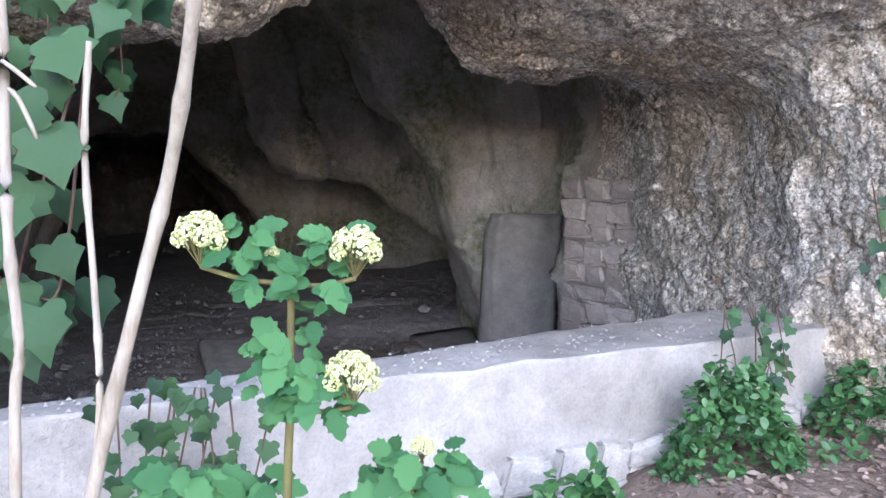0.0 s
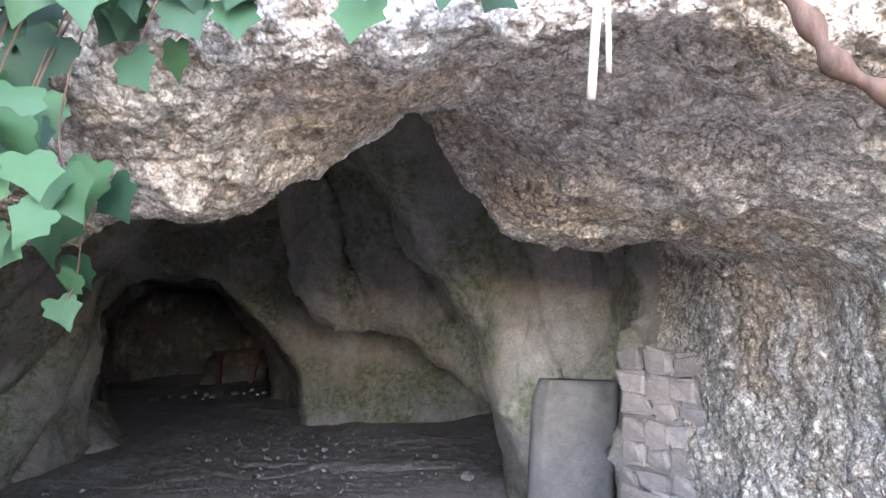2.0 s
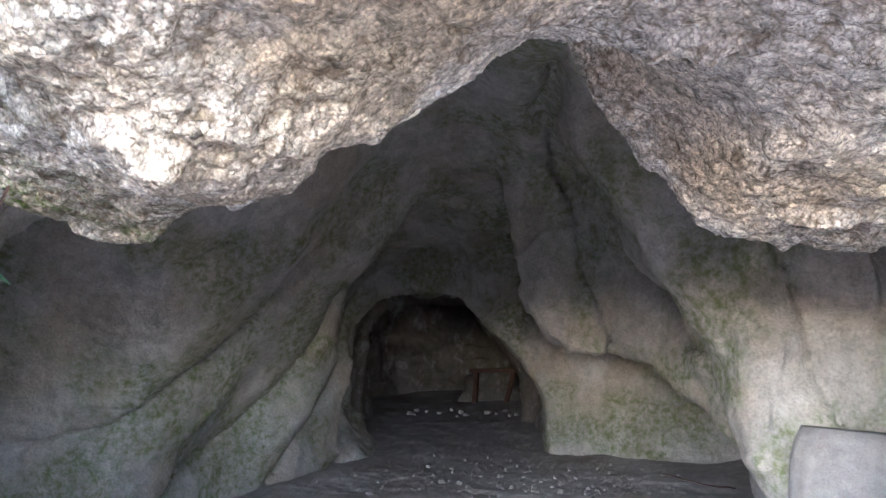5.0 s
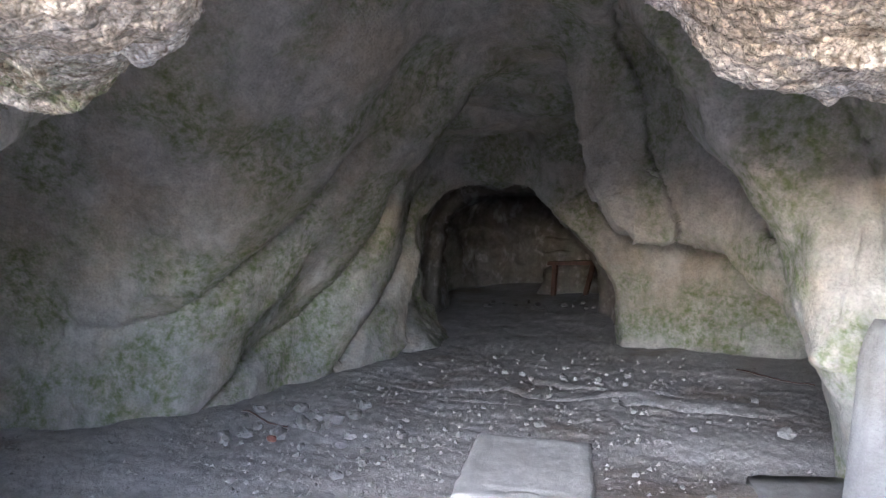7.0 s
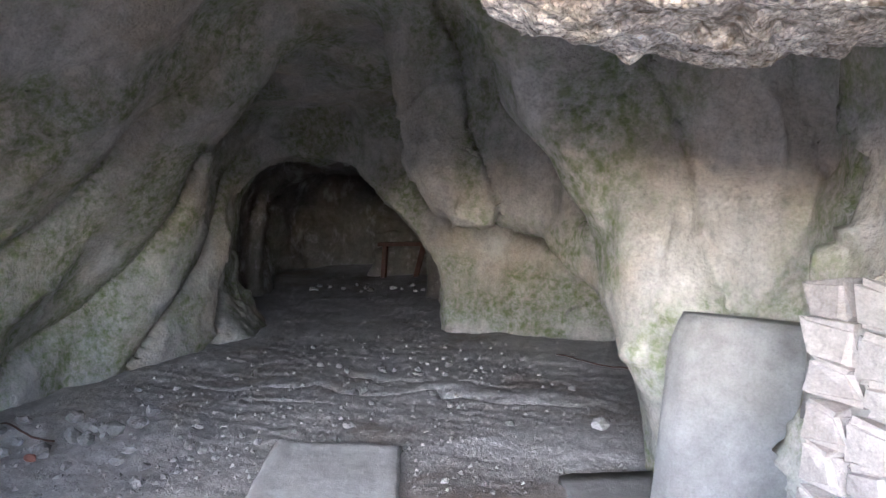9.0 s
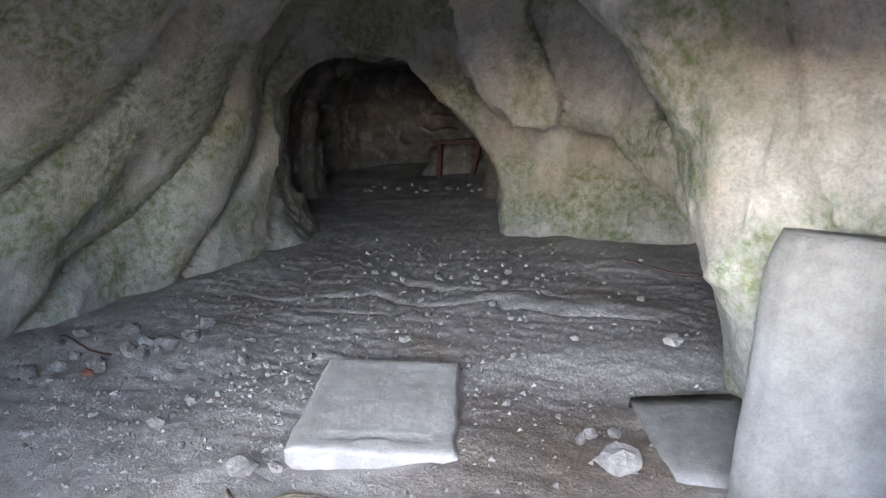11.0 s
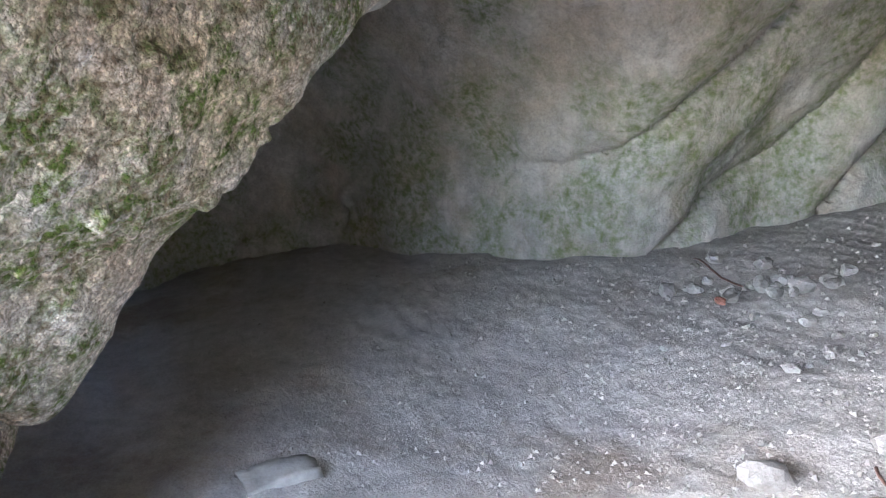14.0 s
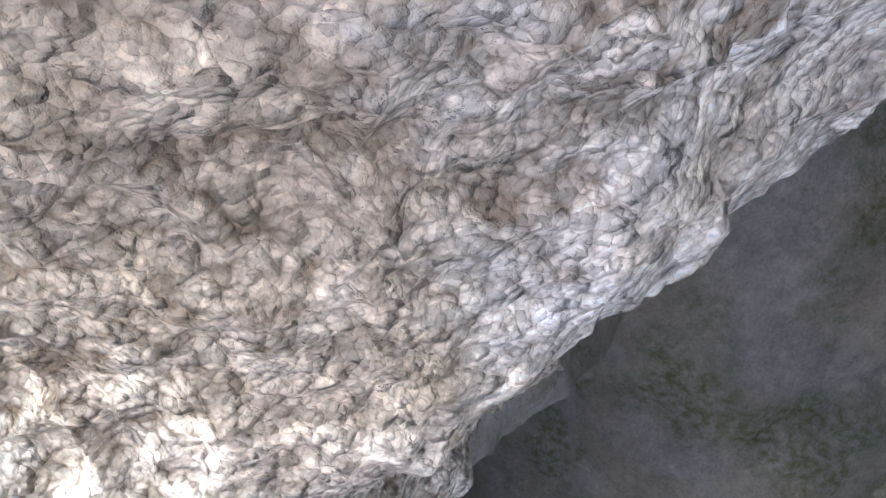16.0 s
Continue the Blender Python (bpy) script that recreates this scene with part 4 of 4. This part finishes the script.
def leaf_shape(name, outline, material, fold, droop):
    pts, faces = leaf_faces(outline, fold, droop)
    bm = bmesh.new()
    vs = [bm.verts.new(p) for p in pts]
    for f in faces:
        bm.faces.new([vs[i] for i in f])
    bmesh.ops.remove_doubles(bm, verts=bm.verts[:], dist=1e-4)
    bmesh.ops.dissolve_degenerate(bm, dist=1e-5, edges=bm.edges[:])
    me = shape(name, bm, True)
    me.materials.append(material)
    return me


IVY_LEAVES = [leaf_shape("leaf", IVY_OUTLINE, IVY, f, d) for f, d in ((0.25, 0.25), (0.4, 0.4), (0.15, 0.15))]
CELERY_LEAVES = [leaf_shape("leaf", TOOTHED, CELERY, f, d) for f, d in ((0.15, 0.3), (0.25, 0.5), (0.1, 0.15))]


def ivy_vine(label, spread, count, size, seed, facing=(0.1, -1, 0.25)):
    """A hanging vine: stems with leaves spread through a box."""
    rng = random.Random(seed)
    thing = empty("ivy_vine")
    (x0, x1), (y0, y1), (z0, z1) = spread
    stems = max(1, count // 9)
    done = 0
    for s_no in range(stems):
        sx = x0 + (x1 - x0) * (s_no + rng.random()) / stems
        keys = [(sx + rng.uniform(-0.05, 0.05), y1 + 0.03, z1 + 0.06), (sx, (y0 + y1) / 2, (z0 + z1) / 2 + rng.uniform(-0.05, 0.05)), (sx + rng.uniform(-0.06, 0.06), (y0 + y1) / 2, z0 + rng.random() * (z1 - z0) * 0.4)]
        pts = curve_points(keys, 14)
        part("stem", tube_mesh(pts, [0.003 - 0.0001 * i for i in range(15)], 5), ROOT, thing)
        here = count // stems
        for n in range(here):
            p = pts[rng.randrange(15)]
            s_leaf = size * rng.uniform(0.6, 1.15)
            to = Vector(facing) + Vector([rng.uniform(-0.45, 0.45) for _ in range(3)])
            down = Vector((rng.uniform(-0.7, 0.7), 0, -1))
            zz = to.normalized()
            yy = (down - zz * down.dot(zz)).normalized()
            xx = yy.cross(zz)
            place = Vector((p.x + rng.uniform(-0.5, 0.5) * (x1 - x0) / stems, rng.uniform(y0, y1), p.z + rng.uniform(-0.03, 0.05)))
            ob = new("leaf", rng.choice(IVY_LEAVES))
            ob.parent = thing
            ob.matrix_world = Matrix.Translation(place) @ Matrix((xx, yy, zz)).transposed().to_4x4() @ Matrix.Scale(s_leaf, 4)
    return tagged(thing, label, "ivy")


ivy_vine("dense dark green ivy hanging over the cave mouth", ((-1.25, -0.78), (1.7, 1.98), (1.8, 2.5)), 90, 0.105, 1)
ivy_vine("glossy ivy leaves hanging from the rock brow", ((-0.82, -0.4), (1.72, 1.92), (2.24, 2.6)), 36, 0.1, 2)
ivy_vine("few ivy leaves at the crest of the brow", ((-0.14, 0.16), (1.75, 1.9), (2.33, 2.5)), 9, 0.1, 3)
ivy_vine("single ivy sprig hanging below the brow", ((-0.93, -0.83), (2.05, 2.15), (1.72, 1.9)), 5, 0.1, 4)
ivy_vine("large bluish ivy leaves climbing among dry stalks", ((-0.72, -0.55), (1.02, 1.2), (1.12, 1.66)), 27, 0.085, 5)
ivy_vine("two ivy leaves beside the brown root", ((0.7, 1.0), (1.9, 2.05), (2.38, 2.55)), 9, 0.09, 6)
ivy_vine("small ivy creeping over the pale wall face", ((-0.78, -0.44), (1.68, 1.76), (0.55, 0.95)), 90, 0.05, 7, (0.5, -1, 0.3))
ivy_vine("ivy trailing over the end of the low wall", ((1.02, 1.3), (2.6, 2.76), (0.72, 1.02)), 54, 0.05, 8, (0.0, -1, 0.6))
ivy_vine("ivy tuft on the bright cliff face", ((1.5, 1.62), (2.55, 2.65), (1.2, 1.5)), 14, 0.055, 9)


# ---- herbs and litter ----
def leaf_cloud(name, label, category, outline, material, places, size, seed, up=0.9, tilt=0.7):
    rng = np.random.default_rng(seed)
    pts, faces = leaf_faces(outline)
    verts, out_faces = [], []
    for p in places:
        a1, a2 = rng.random() * 6.283, rng.normal(0, tilt)
        m = Matrix.Translation(p) @ Euler((a2, rng.normal(0, tilt * 0.6), a1)).to_matrix().to_4x4() @ Matrix.Scale(size * rng.uniform(0.55, 1.2), 4)
        arr = np.array(m)
        k = len(verts)
        verts += (pts @ arr[:3, :3].T + arr[:3, 3]).tolist()
        out_faces += [[i + k for i in f] for f in faces]
    me = bpy.data.meshes.new(name)
    me.from_pydata(verts, [], out_faces)
    me.materials.append(material)
    return tagged(new(name, me), label, category, kind="stuff")


def mound_places(cx, cy, rx, ry, h, count, seed):
    rng = np.random.default_rng(seed)
    out_places = []
    for _ in range(count):
        r, t = rng.random() ** 0.5, rng.random() * 6.283
        x, y = cx + rx * r * math.cos(t), cy + ry * r * math.sin(t)
        lump = 0.75 + 0.5 * noise.noise((x * 7, y * 7, 1))
        g = 0.1 + 0.5 * float(step01(np.array(x), -0.6, 1.2))
        out_places.append(Vector((x, y, g + h * lump * (1 - r**2.2) * rng.uniform(0.45, 1.0) + 0.01)))
    return out_places


leaf_cloud("ground_herbs", "low green herbs with rounded leaves along the wall foot", "herbs", OVAL, HERB, mound_places(0.34, 2.0, 0.26, 0.16, 0.52, 1300, 1), 0.05, 1)
leaf_cloud("ground_herbs", "bushy green herbs growing against the wall end", "herbs", OVAL, HERB, mound_places(0.99, 2.45, 0.24, 0.16, 0.46, 1300, 2), 0.042, 2)
leaf_cloud("ground_herbs", "green weeds at the foot of the cliff", "herbs", OVAL, HERB, mound_places(1.68, 2.85, 0.22, 0.18, 0.36, 600, 3), 0.05, 3)
leaf_cloud("ground_herbs", "sparse weeds on the leaf-strewn path", "herbs", OVAL, HERB, mound_places(1.3, 2.5, 0.2, 0.1, 0.12, 120, 4), 0.035, 4)
rng = np.random.default_rng(9)
lit = []
for _ in range(5200):
    x, y = rng.uniform(0.3, 3.2), rng.uniform(0.4, 3.0)
    if y < wall_line(x) - 0.6:
        lit.append(Vector((x, y, float(ground_height(np.array([[x]]), np.array([[y]]))[0, 0]) + rng.uniform(0.003, 0.015))))
leaf_cloud("leaf_litter", "dry brown leaves and chips littering the path", "litter", OVAL, LITTER, lit, 0.035, 6, tilt=0.35)


# ---- flowering umbel plant ----
def umbel(thing, centre, radius, seed):
    """A domed head of many tiny florets on thin rays."""
    rng = random.Random(seed)
    head = empty("flower_head")
    head.parent = thing
    n_out = 15
    bm_rays, bm_dots = bmesh.new(), []
    base_at = Vector(centre) - Vector((0, 0, radius * 1.1))
    verts, faces = [], []
    for k in range(n_out):
        f = (k + 0.5) / n_out
        el, az = math.acos(1 - 1.25 * f), k * 2.39996
        d = Vector((math.sin(el) * math.cos(az), math.sin(el) * math.sin(az), math.cos(el)))
        hub = Vector(centre) + d * radius * 0.72
        for _ in range(80):
            dd = Vector([rng.gauss(0, 1) for _ in range(3)]).normalized()
            if dd.dot(d) < -0.3:
                continue
            p = hub + dd * radius * 0.33
            r = radius * rng.uniform(0.06, 0.1)
            q = dd.to_track_quat("Z", "Y")
            i = len(verts)
            verts += [tuple(p + q @ Vector((r * math.cos(t), r * math.sin(t), 0.25 * r))) for t in (0, 1.26, 2.51, 3.77, 5.03)] + [tuple(p + q @ Vector((0, 0, -r * 0.6))), tuple(p + q @ Vector((0, 0, r * 0.9)))]
            for j in range(5):
                faces += [(i + j, i + (j + 1) % 5, i + 6), (i + (j + 1) % 5, i + j, i + 5)]
        bm2 = tube_mesh([base_at, (base_at + hub) / 2, hub], [radius * 0.03] * 3, 4)
        me2 = bpy.data.meshes.new("ray")
        bm2.to_mesh(me2)
        bm2.free()
        bm_rays.from_mesh(me2)
    me = bpy.data.meshes.new("umbel")
    me.from_pydata(verts, [], faces)
    me.materials.append(FLOWER)
    ob = new("umbel", me)
    ob.parent = head
    ob["label"] = "tiny yellow-green florets"
    part("umbel_stalk", bm_rays, GREEN_STEM, head)
    return base_at


def umbel_plant(keys, heads, tufts, seed, label, radius=0.0055):
    rng = random.Random(seed)
    thing = empty("flowering_plant")
    pts = curve_points(keys, 40)
    part("stalk", tube_mesh(pts, [radius * (1.2 - 0.4 * i / 40) for i in range(41)], 10), GREEN_STEM, thing, smooth=True)
    tip = pts[-1]
    for centre, r, fork in heads:
        b0 = umbel(thing, centre, r, rng.random())
        f = Vector(fork)
        part("branch", tube_mesh(curve_points([f, (f + b0) / 2 + Vector((0, 0, -0.006)), b0], 8), [0.0032] * 9, 7), GREEN_STEM, thing, smooth=True)
    for centre, spread, count, size in tufts:
        for n in range(round(count * 1.7)):
            d = Vector((rng.uniform(-1, 1), rng.uniform(-1, 0.4), rng.uniform(-0.5, 0.8)))
            c = Vector(centre) + Vector((d.x, d.y * 0.5, d.z)) * spread
            zz = (Vector((0, -0.6, 0.7)) + Vector([rng.uniform(-0.5, 0.5) for _ in range(3)])).normalized()
            yy = Vector((d.x, d.y, d.z * 0.8 - 0.15))
            yy = (yy - zz * yy.dot(zz)).normalized()
            ob = new("leaf", rng.choice(CELERY_LEAVES))
            ob.parent = thing
            ob.matrix_world = Matrix.Translation(c) @ Matrix((yy.cross(zz), yy, zz)).transposed().to_4x4() @ Matrix.Scale(size * rng.uniform(0.7, 1.2), 4)
    return tagged(thing, label, "plant")


FORK = (-0.177, 0.85, 1.4)
umbel_plant([(-0.19, 0.86, 0.05), (-0.183, 0.85, 0.8), (-0.181, 0.85, 1.14), (-0.178, 0.85, 1.25), FORK],
            [((-0.285, 0.85, 1.452), 0.031, FORK), ((-0.1, 0.85, 1.44), 0.03, FORK), ((-0.103, 0.84, 1.288), 0.032, (-0.178, 0.85, 1.25)), ((-0.2, 0.85, 1.435), 0.009, FORK)],
            [((-0.235, 0.85, 1.45), 0.02, 7, 0.034), ((-0.21, 0.845, 1.41), 0.025, 8, 0.034), ((-0.15, 0.845, 1.41), 0.025, 9, 0.036), ((-0.125, 0.85, 1.455), 0.016, 6, 0.03), ((-0.175, 0.845, 1.31), 0.03, 12, 0.036), ((-0.15, 0.845, 1.26), 0.028, 12, 0.038), ((-0.21, 0.845, 1.285), 0.02, 5, 0.036), ((-0.15, 0.85, 1.36), 0.012, 4, 0.03)],
            3, "green umbel plant with three pale yellow flower heads")
umbel_plant([(-0.03, 0.96, 0.05), (-0.03, 0.95, 0.7), (-0.03, 0.95, 1.1)],
            [((-0.02, 0.95, 1.165), 0.016, (-0.03, 0.95, 1.1)), ((-0.045, 0.94, 1.11), 0.014, (-0.03, 0.95, 1.07)), ((0.065, 0.95, 1.09), 0.012, (-0.03, 0.95, 1.04))],
            [((-0.03, 0.94, 1.14), 0.045, 16, 0.042), ((-0.06, 0.94, 1.09), 0.05, 14, 0.045), ((0.03, 0.94, 1.1), 0.04, 8, 0.04)],
            5, "young umbel plant with small budding flower heads")
umbel_plant([(-0.31, 0.96, 0.05), (-0.31, 0.95, 0.6), (-0.31, 0.95, 1.06)], [],
            [((-0.33, 0.94, 1.11), 0.04, 14, 0.05), ((-0.26, 0.94, 1.09), 0.05, 14, 0.045)],
            6, "leafy green umbel plant without flowers")
